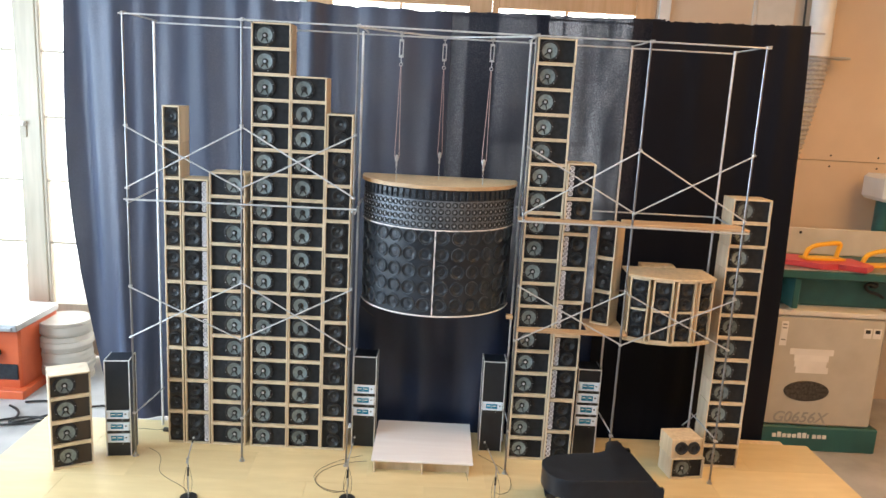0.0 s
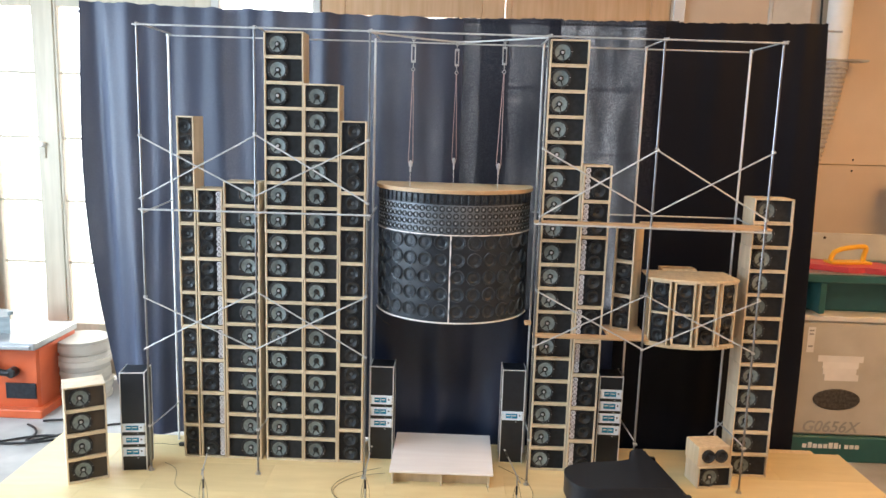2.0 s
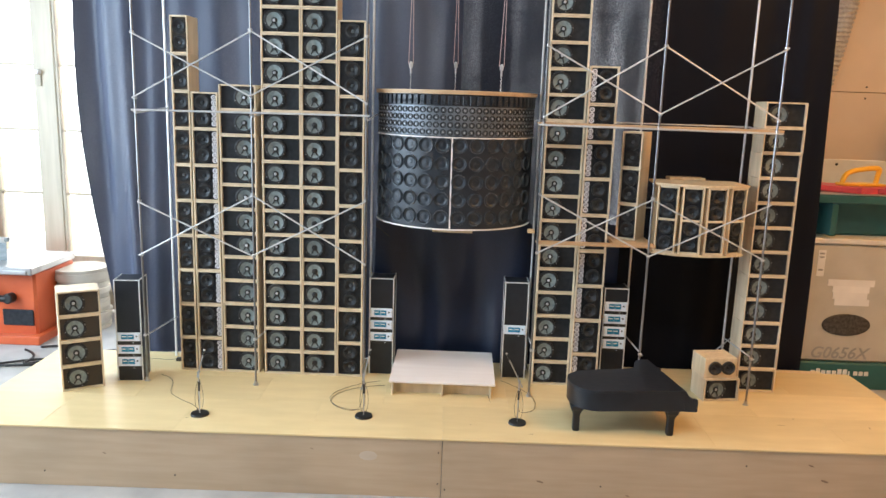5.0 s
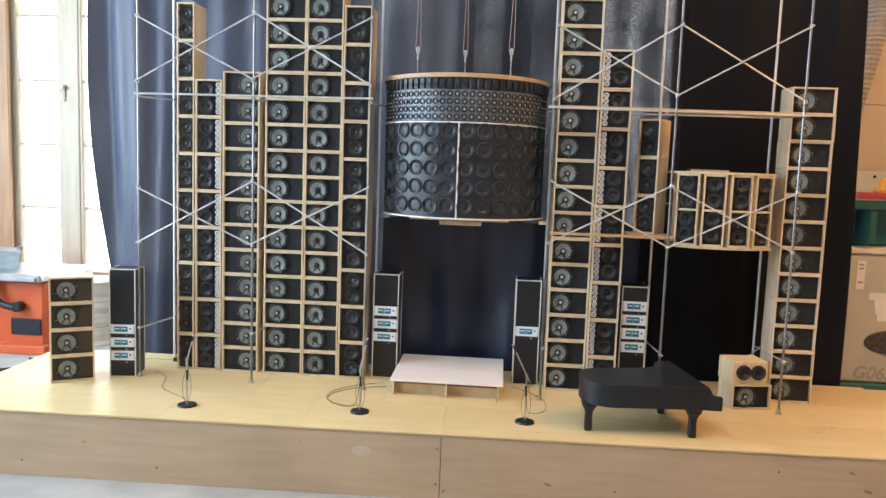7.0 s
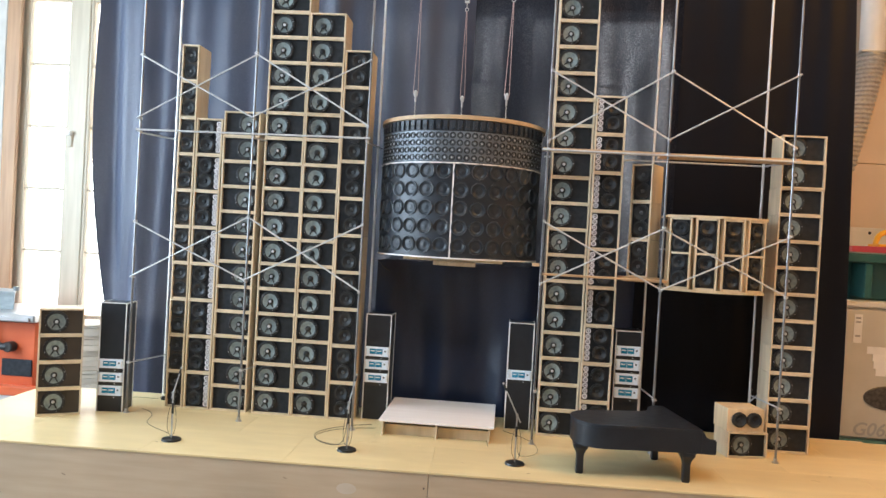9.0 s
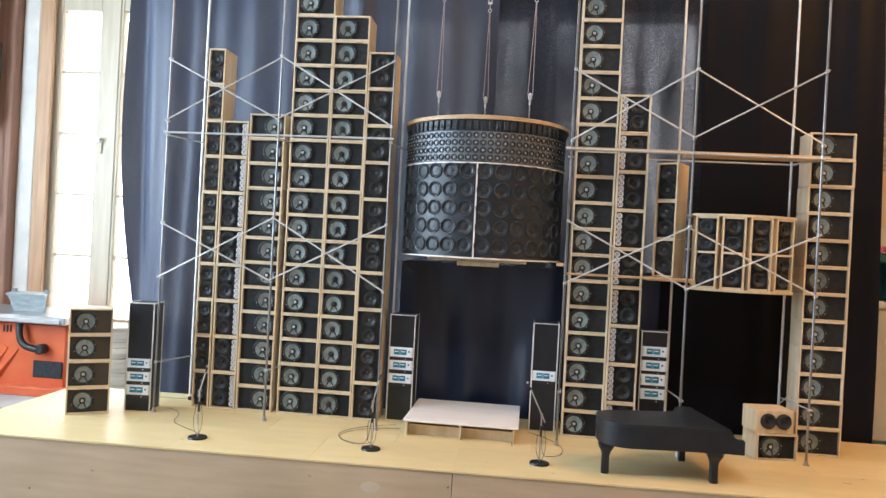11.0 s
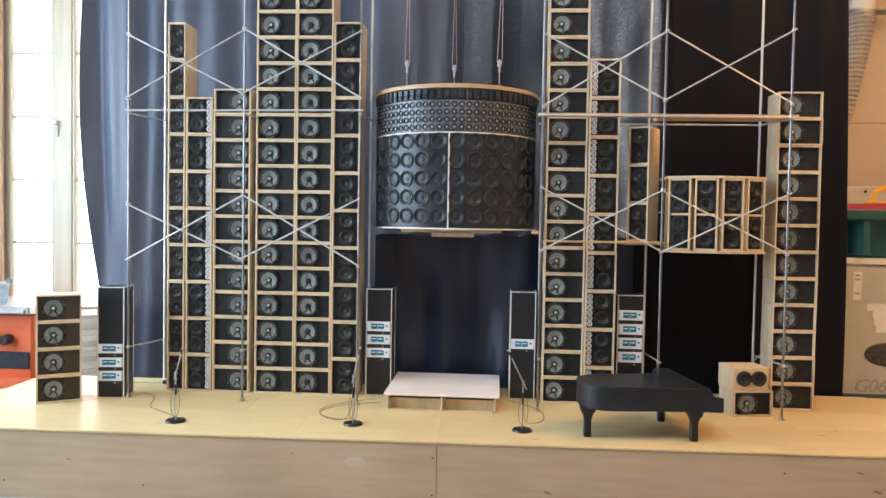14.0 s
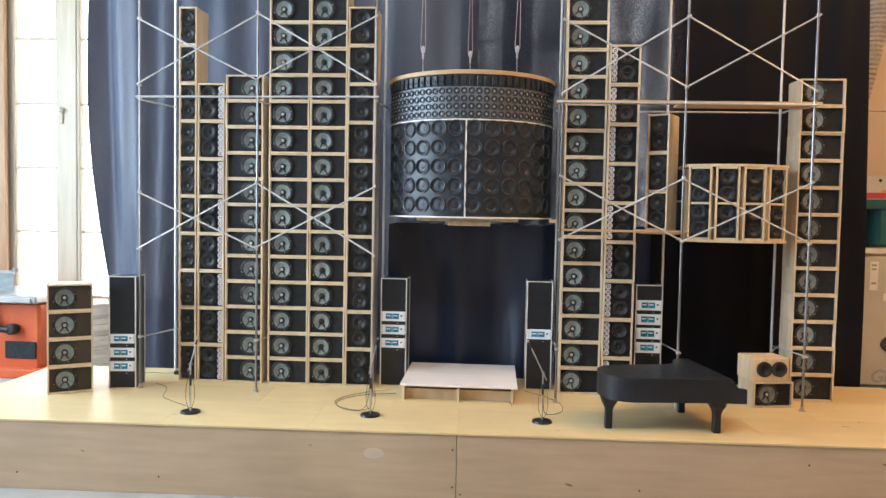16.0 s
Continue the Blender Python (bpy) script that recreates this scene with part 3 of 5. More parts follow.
def driver_small(parent, x, z, r, material=None, cap=None):
    d = part("driver", lathe(bmesh.new(), [(r, -0.005), (r * 0.99, 0.0028), (r * 0.88, 0.0032), (r * 0.84, 0.0014), (r * 0.76, 0.003), (r * 0.70, 0.0016)], 24), RUBBER, parent, "", True)
    d.matrix_basis = pose(x, 0.0072, z)
    part("cone", lathe(bmesh.new(), [(r * 0.70, 0.0016), (r * 0.24, -0.005)], 24), material or DARK_CONE, d, "", True)
    part("dust_cap", lathe(bmesh.new(), [(r * 0.25, -0.005), (r * 0.18, -0.0015), (0, -0.0005)], 14), cap or MIDCAP, d, "", True)
    return d


def shell(c, w, h, depth, wall=WALL, wood=None, baffle=None):
    wood = wood or PINE
    part("side_panel", box(0.0004, wall, 0, depth, 0.0004, h - 0.0004, bevel=0.0006), wood, c)
    part("side_panel", box(w - wall, w - 0.0004, 0, depth, 0.0004, h - 0.0004, bevel=0.0006), wood, c)
    part("top_panel", box(wall + 0.0002, w - wall - 0.0002, 0.0006, depth, h - wall, h - 0.0004), wood, c)
    part("bottom_panel", box(wall + 0.0002, w - wall - 0.0002, 0.0006, depth, 0.0004, wall), wood, c)
    part("baffle", box(wall + 0.0002, w - wall - 0.0002, 0.0125, depth - 0.001, wall + 0.0002, h - wall - 0.0002), baffle or BAFFLE, c, "black baffle board")


def cabinet_big(w, h, fx, turn=0.0, cap=None, label="pale plywood speaker cabinet with one off-centre driver", group="", baffle=None):
    c = thing("speaker_cabinet", label, "speaker", group)
    shell(c, w, h, DEPTH, baffle=baffle)
    driver_big(c, w * fx, h / 2, turn, cap)
    return c


def cabinet_twin(w, h, r, label, group="", baffle=None, fx=0.5, tweeter=None):
    c = thing("speaker_cabinet", label, "speaker", group)
    shell(c, w, h, DEPTH, baffle=baffle)
    for f in (0.285, 0.715):
        driver_small(c, w * fx, h * f, r, cap=None if tweeter is None else DARK_CONE)
    if tweeter is not None:
        x = w * tweeter
        strip = part("tweeter_strip", box(x - 0.0102, x + 0.0102, 0.0065, 0.0124, WALL + 0.002, h - WALL - 0.002), INK, c, "black strip of small pale tweeters")
        n = 6
        for k in range(n):
            z = WALL + 0.004 + (h - 2 * WALL - 0.008) * (k + 0.5) / n
            t = part("tweeter", lathe(bmesh.new(), [(0.0096, 0.0), (0.0094, 0.0024), (0.0074, 0.0030), (0.0052, 0.001)], 14), LACE, strip, "", True)
            t.matrix_basis = pose(x, 0.0065, z)
            part("dome", lathe(bmesh.new(), [(0.0030, 0.0), (0.0028, 0.0016), (0, 0.0024)], 8), LACE, strip, "", True).matrix_basis = pose(x, 0.0065, z)
    return c


def stack(first, n, x, y, h, rz=0.0, z=S):
    random.seed(n + int(100 * abs(x)))
    first.matrix_basis = pose(x, y, z, 0, 0, rz)
    for k in range(1, n):
        copy_thing(first, pose(x + random.uniform(-0.0008, 0.0008), y + random.uniform(-0.0012, 0.0012), z + k * h, 0, 0, rz + random.uniform(-0.25, 0.25)))


FRONT, HB, HT = 2.84, 0.0927, 0.1352
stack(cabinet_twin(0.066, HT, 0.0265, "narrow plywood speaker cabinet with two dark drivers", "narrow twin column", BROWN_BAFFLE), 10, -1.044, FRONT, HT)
stack(cabinet_twin(0.099, HT, 0.029, "plywood speaker cabinet, two black drivers beside a tweeter strip", "tweeter column", None, 0.40, 0.845), 8, -0.974, FRONT, HT)
stack(cabinet_big(0.138, HB, 0.675, 0, group="short bass column"), 12, -0.871, FRONT, HB)
stack(cabinet_big(0.147, HB, 0.335, 0, group="tall bass column"), 18, -0.712, FRONT, HB)
stack(cabinet_big(0.134, HB, 0.355, -8, INK, group="second bass column"), 16, -0.564, FRONT, HB)
stack(cabinet_twin(0.100, HT, 0.0285, "plywood speaker cabinet with two black drivers", "twin column beside the drum", None, 0.52), 10, -0.429, FRONT, HT)
stack(cabinet_big(0.143, HB, 0.31, 14, group="tall column beside the cluster"), 18, 0.338, FRONT, HB)
stack(cabinet_twin(0.105, 0.1353, 0.027, "plywood speaker cabinet with a tweeter strip and two black drivers", "tweeter column beside the bass", None, 0.585, 0.16), 9, 0.4835, FRONT - 0.02, 0.1353)
stack(cabinet_big(0.150, HB, 0.33, 8, group="outer bass column"), 12, 1.135, 2.852, HB)
# Brown baffle here also holds the window haze lifting this stack's blacks.
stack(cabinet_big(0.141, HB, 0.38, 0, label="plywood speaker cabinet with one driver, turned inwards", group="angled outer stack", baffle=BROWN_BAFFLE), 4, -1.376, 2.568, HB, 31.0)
stack(cabinet_twin(0.077, 0.134, 0.0288, "narrow plywood cabinet of two drivers on the lower shelf", "shelf column"), 3, 0.627, 2.872, 0.1345, -30.0, 0.7955)

lower = cabinet_big(0.139, 0.088, 0.36, 10, label="plywood speaker cabinet with one driver, under a smaller box")
lower.matrix_basis = pose(0.974, 2.731, S, 0, 0, 9)
c = thing("speaker_cabinet", "pine speaker box with two black drivers, on another cabinet", "speaker")
part("body", box(0, 0.128, 0, 0.105, 0.0003, 0.077, bevel=0.0015), PINE_SIDE, c)
for x in (0.040, 0.092):
    d = driver_small(c, x, 0.041, 0.0258, BAFFLE, BAFFLE)
    d.matrix_basis = pose(x, -0.0055, 0.041)
c.matrix_basis = pose(0.970, 2.739, S + 0.088, 0, 0, 9)

# ---- curved cluster ----
R, CY, CX = 0.304, 3.045, 0.006
ZB, ZM, ZT = 0.829, 1.159, 1.324
HALF = 79.0


def on_arc(a, r=R):
    q = radians(a)
    return CX + r * math.sin(q), CY - r * math.cos(q)


def arc_band(z0, z1, r0, r1, n=48, half=HALF):
    """A curved slab between two radii."""
    bm = bmesh.new()
    rows = []
    for i in range(n + 1):
        a = -half + 2 * half * i / n
        (xa, ya), (xb, yb) = on_arc(a, r0), on_arc(a, r1)
        rows.append([bm.verts.new(p) for p in ((xa, ya, z0), (xb, yb, z0), (xb, yb, z1), (xa, ya, z1))])
    for p, q in zip(rows, rows[1:]):
        for k in range(4):
            j = (k + 1) % 4
            bm.faces.new((p[k], q[k], q[j], p[j]))
    bm.faces.new(rows[0])
    bm.faces.new(rows[-1][::-1])
    return bm


def half_disc(z0, z1, r, back=None, n=56, half=HALF):
    """A half-round board; with back given it runs straight on to that depth."""
    bm = bmesh.new()
    if back:
        half = 90.0
    rim = [on_arc(-half + 2 * half * i / n, r) for i in range(n + 1)]
    if back:
        rim = [(CX - r, back)] + rim + [(CX + r, back)]
    lo, hi = [bm.verts.new((*p, z0)) for p in rim], [bm.verts.new((*p, z1)) for p in rim]
    bm.faces.new(lo[::-1]), bm.faces.new(hi)
    for i in range(len(lo)):
        k = (i + 1) % len(lo)
        bm.faces.new((lo[i], lo[k], hi[k], hi[i]))
    return bm


drum = thing("speaker_cluster", "black curved speaker cluster with a pale wooden top, hung on cords", "speaker")
part("top_board", half_disc(ZT - 0.013, ZT + 0.001, R + 0.008, 3.088), PINE_SIDE, drum, "half-round pine top board", True)
part("edge_band", arc_band(ZT - 0.0128, ZT + 0.0004, R + 0.0081, R + 0.0092, half=90.0), SHELFWOOD, drum, "orange-brown edge band", True)
part("shell", arc_band(ZB, ZT - 0.0145, R - 0.02, R), DRUMBLACK, drum, "", True)
part("back_board", box(CX - 0.285, CX + 0.285, 2.944, 2.954, ZB, ZT - 0.0145), DRUMBLACK, drum)
part("trim", arc_band(ZM - 0.002, ZM + 0.0025, R - 0.002, R + 0.004), WHITEWOOD, drum, "pale trim strip", True)
part("trim", arc_band(ZB - 0.004, ZB + 0.001, R - 0.02, R + 0.004), WHITEWOOD, drum, "pale trim strip", True)
o = part("trim", box(-0.0025, 0.0025, -R - 0.004, -R + 0.001, ZB + 0.001, ZM - 0.002), WHITEWOOD, drum, "pale trim strip")
o.matrix_basis = pose(CX, CY, 0, 0, 0, -1.4)
cone_a = mesh_of("driver", lathe(bmesh.new(), [(0.0270, -0.004), (0.0269, 0.0030), (0.0258, 0.0046), (0.0244, 0.0042), (0.0236, 0.0012), (0.0214, 0.0026), (0.0194, 0.0008), (0.0092, -0.0022), (0.0080, 0.0006), (0, 0.0022)], 24), DRUMCONE, True)
rim_a = mesh_of("rim", lathe(bmesh.new(), [(0.0280, 0.0), (0.0279, 0.0044), (0.0273, 0.0054), (0.0262, 0.0052), (0.0256, 0.0040)], 26), DRUMRIM, True)
for row in range(5):
    z = ZB + 0.042 + row * 0.065
    for k in range(12):
        a = (k - 5.5) * 11.7 - 2.0
        x, y = on_arc(a)
        o = part("driver", cone_a, None, drum)
        o.matrix_basis = pose(x, y, z, 0, 0, a)
        part("rim", rim_a, None, o)
cone_b = mesh_of("small_driver", lathe(bmesh.new(), [(0.0112, -0.001), (0.0110, 0.0042), (0.0092, 0.0050), (0.0078, 0.0018), (0.0045, 0.0003), (0.0035, 0.0028), (0, 0.0038)], 14), RUBBER, True)
dome = mesh_of("dome", lathe(bmesh.new(), [(0.0034, 0.003), (0.0028, 0.0045), (0, 0.0052)], 8), CAPGREY, True)
horn = bmesh.new()
bx(horn, -0.0086, 0.0086, -0.0075, 0.002, -0.0172, 0.0172, bevel=0.0014)
lathe(horn, [(0.0062, 0.0074), (0.0060, 0.0092), (0.0050, 0.0092), (0.0034, 0.0076), (0, 0.0086)], 10, Matrix.Translation((0, 0, -0.004)))
horn = mesh_of("horn", horn, DRUMBLACK)
band = part("tweeter_band", arc_band(ZM + 0.006, ZM + 0.111, R - 0.001, R + 0.0015), BANDGREY, drum, "grey metal band under the small drivers", True)
for k in range(31):
    a = (k - 15) * 4.8 + 1.6
    x, y = on_arc(a)
    for row in range(4):
        o = part("small_driver", cone_b, None, drum)
        o.matrix_basis = pose(x, y, ZM + 0.0188 + row * 0.0258, 0, 0, a)
        part("dome", dome, None, o)
    o = part("horn", horn, None, drum)
    o.matrix_basis = pose(x, y, ZT - 0.0335, 0, 0, a)
part("support_bar", box(-0.178, 0.184, 2.86, 2.90, ZB - 0.016, ZB - 0.0044, bevel=0.001), PINE_SIDE, drum)
part("support_block", box(-0.067, 0.085, 2.855, 2.905, ZB - 0.032, ZB - 0.0165, bevel=0.001), PINE_SIDE, drum)
part("bottom_board", half_disc(ZB - 0.0042, ZB - 0.0005, R - 0.022), DRUMBLACK, drum)

# the three hangers
def hanger(x, y, zh, lean=0.0):
    h = thing("hanger", "steel turnbuckle with a doubled brown cord", "hanger", "cords of the cluster", m=pose(x, y, 0))
    zr = 1.866
    bm = bmesh.new()
    rod(bm, (0, 0, zr - 0.03), (0, 0, zr + 0.006), 0.0018)
    part("eye_bolt", bm, STEEL, h)
    part("eye_bolt", rod(bmesh.new(), (0, 0, zr - 0.105), (0, 0, zr - 0.078), 0.0018), STEEL, h)
    bm = bmesh.new()
    for s in (-1, 1):
        rod(bm, (s * 0.0062, 0, zr - 0.085), (s * 0.0062, 0, zr - 0.024), 0.0022)
    for z in (zr - 0.026, zr - 0.083):
        bx(bm, -0.0085, 0.0085, -0.003, 0.003, z - 0.004, z + 0.004, bevel=0.001)
    part("turnbuckle", bm, STEEL, h)
    for z in (zr - 0.004, zr - 0.111):
        bm = bmesh.new()
        n = 14
        for i in range(n):
            a, b = 2 * math.pi * i / n, 2 * math.pi * (i + 1) / n
            rod(bm, (0.006 * math.cos(a), 0, z + 0.006 * math.sin(a)), (0.006 * math.cos(b), 0, z + 0.006 * math.sin(b)), 0.0015, 6)
        part("ring", bm, STEEL, h)
    for s in (-1, 1):
        part("cord", rod(bmesh.new(), (s * 0.001, 0, zr - 0.116), (s * 0.0085 + lean, 0, zh + 0.004), 0.0012, 6), CORD, h, "thin brown cord")
    bm = bmesh.new()
    for side in (-0.0045, 0.0045):
        bmesh.ops.create_uvsphere(bm, u_segments=12, v_segments=8, radius=0.0085, matrix=Matrix.Translation((lean, side, zh)) @ Matrix.Diagonal((0.85, 0.16, 1.55, 1)))
    lathe(bm, [(0.0062, -0.003), (0.0045, 0.0), (0.0062, 0.003)], 12, Matrix.Translation((lean, 0, zh)))
    pulley = part("pulley", bm, STEEL, h, "small steel pulley", True)
    part("axle", rod(bmesh.new(), (lean, -0.007, zh), (lean, 0.007, zh), 0.002, 8), CAPGREY, pulley)
    part("shackle", rod(bmesh.new(), (lean, 0, zh - 0.03), (lean, 0, zh - 0.011), 0.0034, 8), STEEL, h, "", True)
    turns = [(lean + 0.0016 * math.cos(k * 1.3), 0.0016 * math.sin(k * 1.3), zh - 0.012 - (zh - 0.014 - ZT) * k / 24) for k in range(25)]
    curve("hook", turns, 0.0013, STEEL, h)


hanger(-0.160, 2.835, 1.411, -0.002)
hanger(-0.002, 2.954, 1.420, 0.001)
hanger(0.172, 2.828, 1.411, -0.006)


# ---- fan cluster ----
fan = thing("speaker_cluster", "fan-shaped pine cluster of four angled speaker panels", "speaker")
FX, FY, FR, FZ0, FZ1 = 0.913, 3.022, 0.288, 0.768, 1.013
ANG = (-26.6, -8.9, 8.9, 26.6)


def fan_plate(z0, z1, r):
    bm = bmesh.new()
    rim = []
    for a in ANG:
        for s in (-8.8, 8.8):
            q = radians(a + s * 0.98)
            rim.append((FX + r * math.sin(q), FY - r * math.cos(q)))
    rim += [(FX + 0.16, 2.94), (FX - 0.16, 2.94)]
    lo, hi = [bm.verts.new((*p, z0)) for p in rim], [bm.verts.new((*p, z1)) for p in rim]
    bm.faces.new(lo), bm.faces.new(hi[::-1])
    for i in range(len(lo)):
        j = (i + 1) % len(lo)
        bm.faces.new((lo[i], hi[i], hi[j], lo[j]))
    return bm


part("top_board", fan_plate(FZ1, FZ1 + 0.008, FR + 0.003), PINE_SIDE, fan, "faceted pine top board")
part("bottom_board", fan_plate(FZ0 - 0.008, FZ0, FR + 0.003), PINE_SIDE, fan, "faceted pine bottom board")
part("cleat", box(0.83, 0.965, 2.93, 2.99, FZ1 + 0.0002, FZ1 + 0.0165, bevel=0.001), PINE_SIDE, fan, "pine cleat on top")
part("back_board", box(0.765, 1.05, 2.89, 2.90, FZ0 + 0.001, FZ1 - 0.001), PINE, fan)
for a in ANG:
    q = radians(a)
    m = pose(FX, FY, FZ0, 0, 0, a) @ Matrix.Translation((0, -FR * math.cos(radians(8.8)) - 0.002, 0))
    hgt, w = FZ1 - FZ0, 0.069
    b = part("panel_box", box(-w / 2 + 0.005, w / 2 - 0.005, 0.0115, 0.06, 0.006, hgt - 0.006), BAFFLE, fan, "black baffle")
    b.matrix_basis = m
    for s in (-1, 1):
        o = part("side_rail", box(s * w / 2 - 0.003, s * w / 2 + 0.003, 0, 0.075, 0.0005, hgt - 0.0005, bevel=0.0006), PINE_SIDE, fan)
        o.matrix_basis = m
    for z in (0.004, hgt / 2, hgt - 0.004):
        o = part("cross_rail", box(-w / 2 + 0.005, w / 2 - 0.005, 0.0006, 0.02, z - 0.0035, z + 0.0035), PINE, fan)
        o.matrix_basis = m
    for k in range(4):
        d = driver_small(fan, 0, 0, 0.0262, cap=DARK_CONE)
        d.matrix_basis = m @ pose(0, 0.0062, 0.036 + k * 0.0565 + (0.005 if k > 1 else 0))

# ---- scaffold ----
frame_thing = thing("scaffold", "bright steel rod scaffold around the speaker wall", "scaffold")
YF, YR, ZTOP = 2.715, 3.0, 1.872
FRONTS = (-1.127, -0.713, -0.306, 0.318, 0.718, 1.126)
REARS = (-1.125, -0.716, -0.318, 0.33, 0.722, 1.122)
for x in FRONTS:
    p = part("upright", rod(bmesh.new(), (x, YF, S), (x, YF, ZTOP + 0.008), 0.0040, 10), DIMSTEEL, frame_thing, "", True)
    part("foot", rod(rod(bmesh.new(), (x, YF, S + 0.0002), (x, YF, S + 0.003), 0.011, 14), (x, YF, S + 0.003), (x, YF, S + 0.015), 0.0062, 12), STEEL, p, "small steel foot")
# Rear rods take the paler aluminium for the window light on them.
for x in REARS:
    part("upright", rod(bmesh.new(), (x, YR, S), (x, YR, ZTOP + 0.006), 0.0045, 10), ALU, frame_thing, "", True)


def bar(p, q, r=0.0031):
    return part("bar", rod(bmesh.new(), p, q, r, 8), WIRE, frame_thing, "", True)


def clip(x, y, z):
    bm = bmesh.new()
    bx(bm, x - 0.0058, x + 0.0058, y - 0.008, y + 0.0055, z - 0.005, z + 0.005, bevel=0.0018)
    part("clamp", bm, STEEL, frame_thing)


for a, b in ((0, 1), (1, 2), (2, 3), (3, 4), (4, 5)):
    bar((FRONTS[a] - 0.012, YF - 0.007, ZTOP), (FRONTS[b] + 0.012, YF - 0.007, ZTOP - 0.001))
    bar((REARS[a] - 0.01, YR + 0.007, ZTOP - 0.004), (REARS[b] + 0.01, YR + 0.007, ZTOP - 0.004))
bowed = [(x, 2.956 - 0.236 * (abs(x) / 0.312) ** 1.25, ZTOP - 0.003) for x in (-0.312, -0.26, -0.21, -0.16, -0.11, -0.06, 0.0, 0.06, 0.11, 0.17, 0.22, 0.27, 0.318)]
curve("bar", bowed, 0.0034, WIRE, frame_thing)
for x in FRONTS:
    clip(x, YF, ZTOP)
    bar((x + 0.006, YF - 0.02, ZTOP + 0.004), (x + 0.006, YR + 0.02, ZTOP + 0.003))
UP = ((0, 1.488, 1.263, 1, 1.500, 1.278), (1, 1.508, 1.28, 2, 1.496, 1.268), (3, 1.486, 1.243, 4, 1.496, 1.264), (4, 1.496, 1.264, 5, 1.499, 1.255))
LOW = ((0, 0.896, 0.698, 1, 0.933, 0.706), (1, 0.935, 0.710, 2, 0.927, 0.692), (3, 0.973, 0.759, 4, 0.972, 0.761), (4, 0.968, 0.761, 5, 0.964, 0.762))
for i, hi0, lo0, j, hi1, lo1 in UP + LOW:
    xa, xb = FRONTS[i] - 0.005, FRONTS[j] + 0.005
    bar((xa, YF - 0.008, hi0), (xb, YF - 0.008, lo1), 0.0028)
    bar((xa, YF - 0.0142, lo0), (xb, YF - 0.0142, hi1), 0.0028)
    for x, z in ((FRONTS[i], hi0), (FRONTS[i], lo0), (FRONTS[j], hi1), (FRONTS[j], lo1)):
        clip(x, YF, z)
bar((FRONTS[0] - 0.012, YF - 0.007, 1.222), (FRONTS[2] + 0.012, YF - 0.007, 1.227), 0.0036)
bar((FRONTS[3] - 0.02, YF - 0.007, 1.216), (FRONTS[5] + 0.02, YF - 0.007, 1.212), 0.0036)
bar((FRONTS[3], YR + 0.007, 1.226), (FRONTS[5] + 0.015, YR + 0.007, 1.226))
bar((REARS[4], YR + 0.007, 0.90), (REARS[5], YR + 0.007, 0.90))
for x in (FRONTS[0], FRONTS[1], FRONTS[2], FRONTS[5]):
    bar((x + 0.006, YF - 0.015, 1.211), (x + 0.002, YR + 0.012, 1.227))
for x in FRONTS:
    clip(x, YF, 1.218)
for x in (FRONTS[0], FRONTS[1], FRONTS[3], FRONTS[4], FRONTS[5]):
    bar((x + 0.006, YF - 0.012, 0.392), (x + 0.006, YR + 0.012, 0.374), 0.0026)
    clip(x, YF, 0.391)
bar((REARS[5] - 0.03, YR - 0.007, 0.325), (REARS[5] + 0.052, YR - 0.007, 0.408), 0.0026)


def board(name, x0, x1, y0, y1, z0, z1, label):
    return tagged(part(name, box(x0, x1, y0, y1, z0, z1, bevel=0.001), SHELFWOOD), label, "shelf")


board("shelf", 0.30, 0.71, 2.722, 2.76, 1.216, 1.225, "narrow pine shelf board on the scaffold rods")
board("shelf", 0.705, 1.155, 2.7225, 2.835, 1.215, 1.2235, "wide pine shelf board on the scaffold rods")
board("shelf", 0.316, 0.745, 2.724, 2.775, 0.7885, 0.795, "narrow pine shelf board across the speaker columns")
board("shelf", 0.605, 0.75, 2.7755, 2.93, 0.783, 0.795, "pine shelf board under a narrow speaker column")
board("shelf_tab", 0.290, 0.315, 2.80, 2.838, 0.815, 0.826, "small pine tab beside the column")


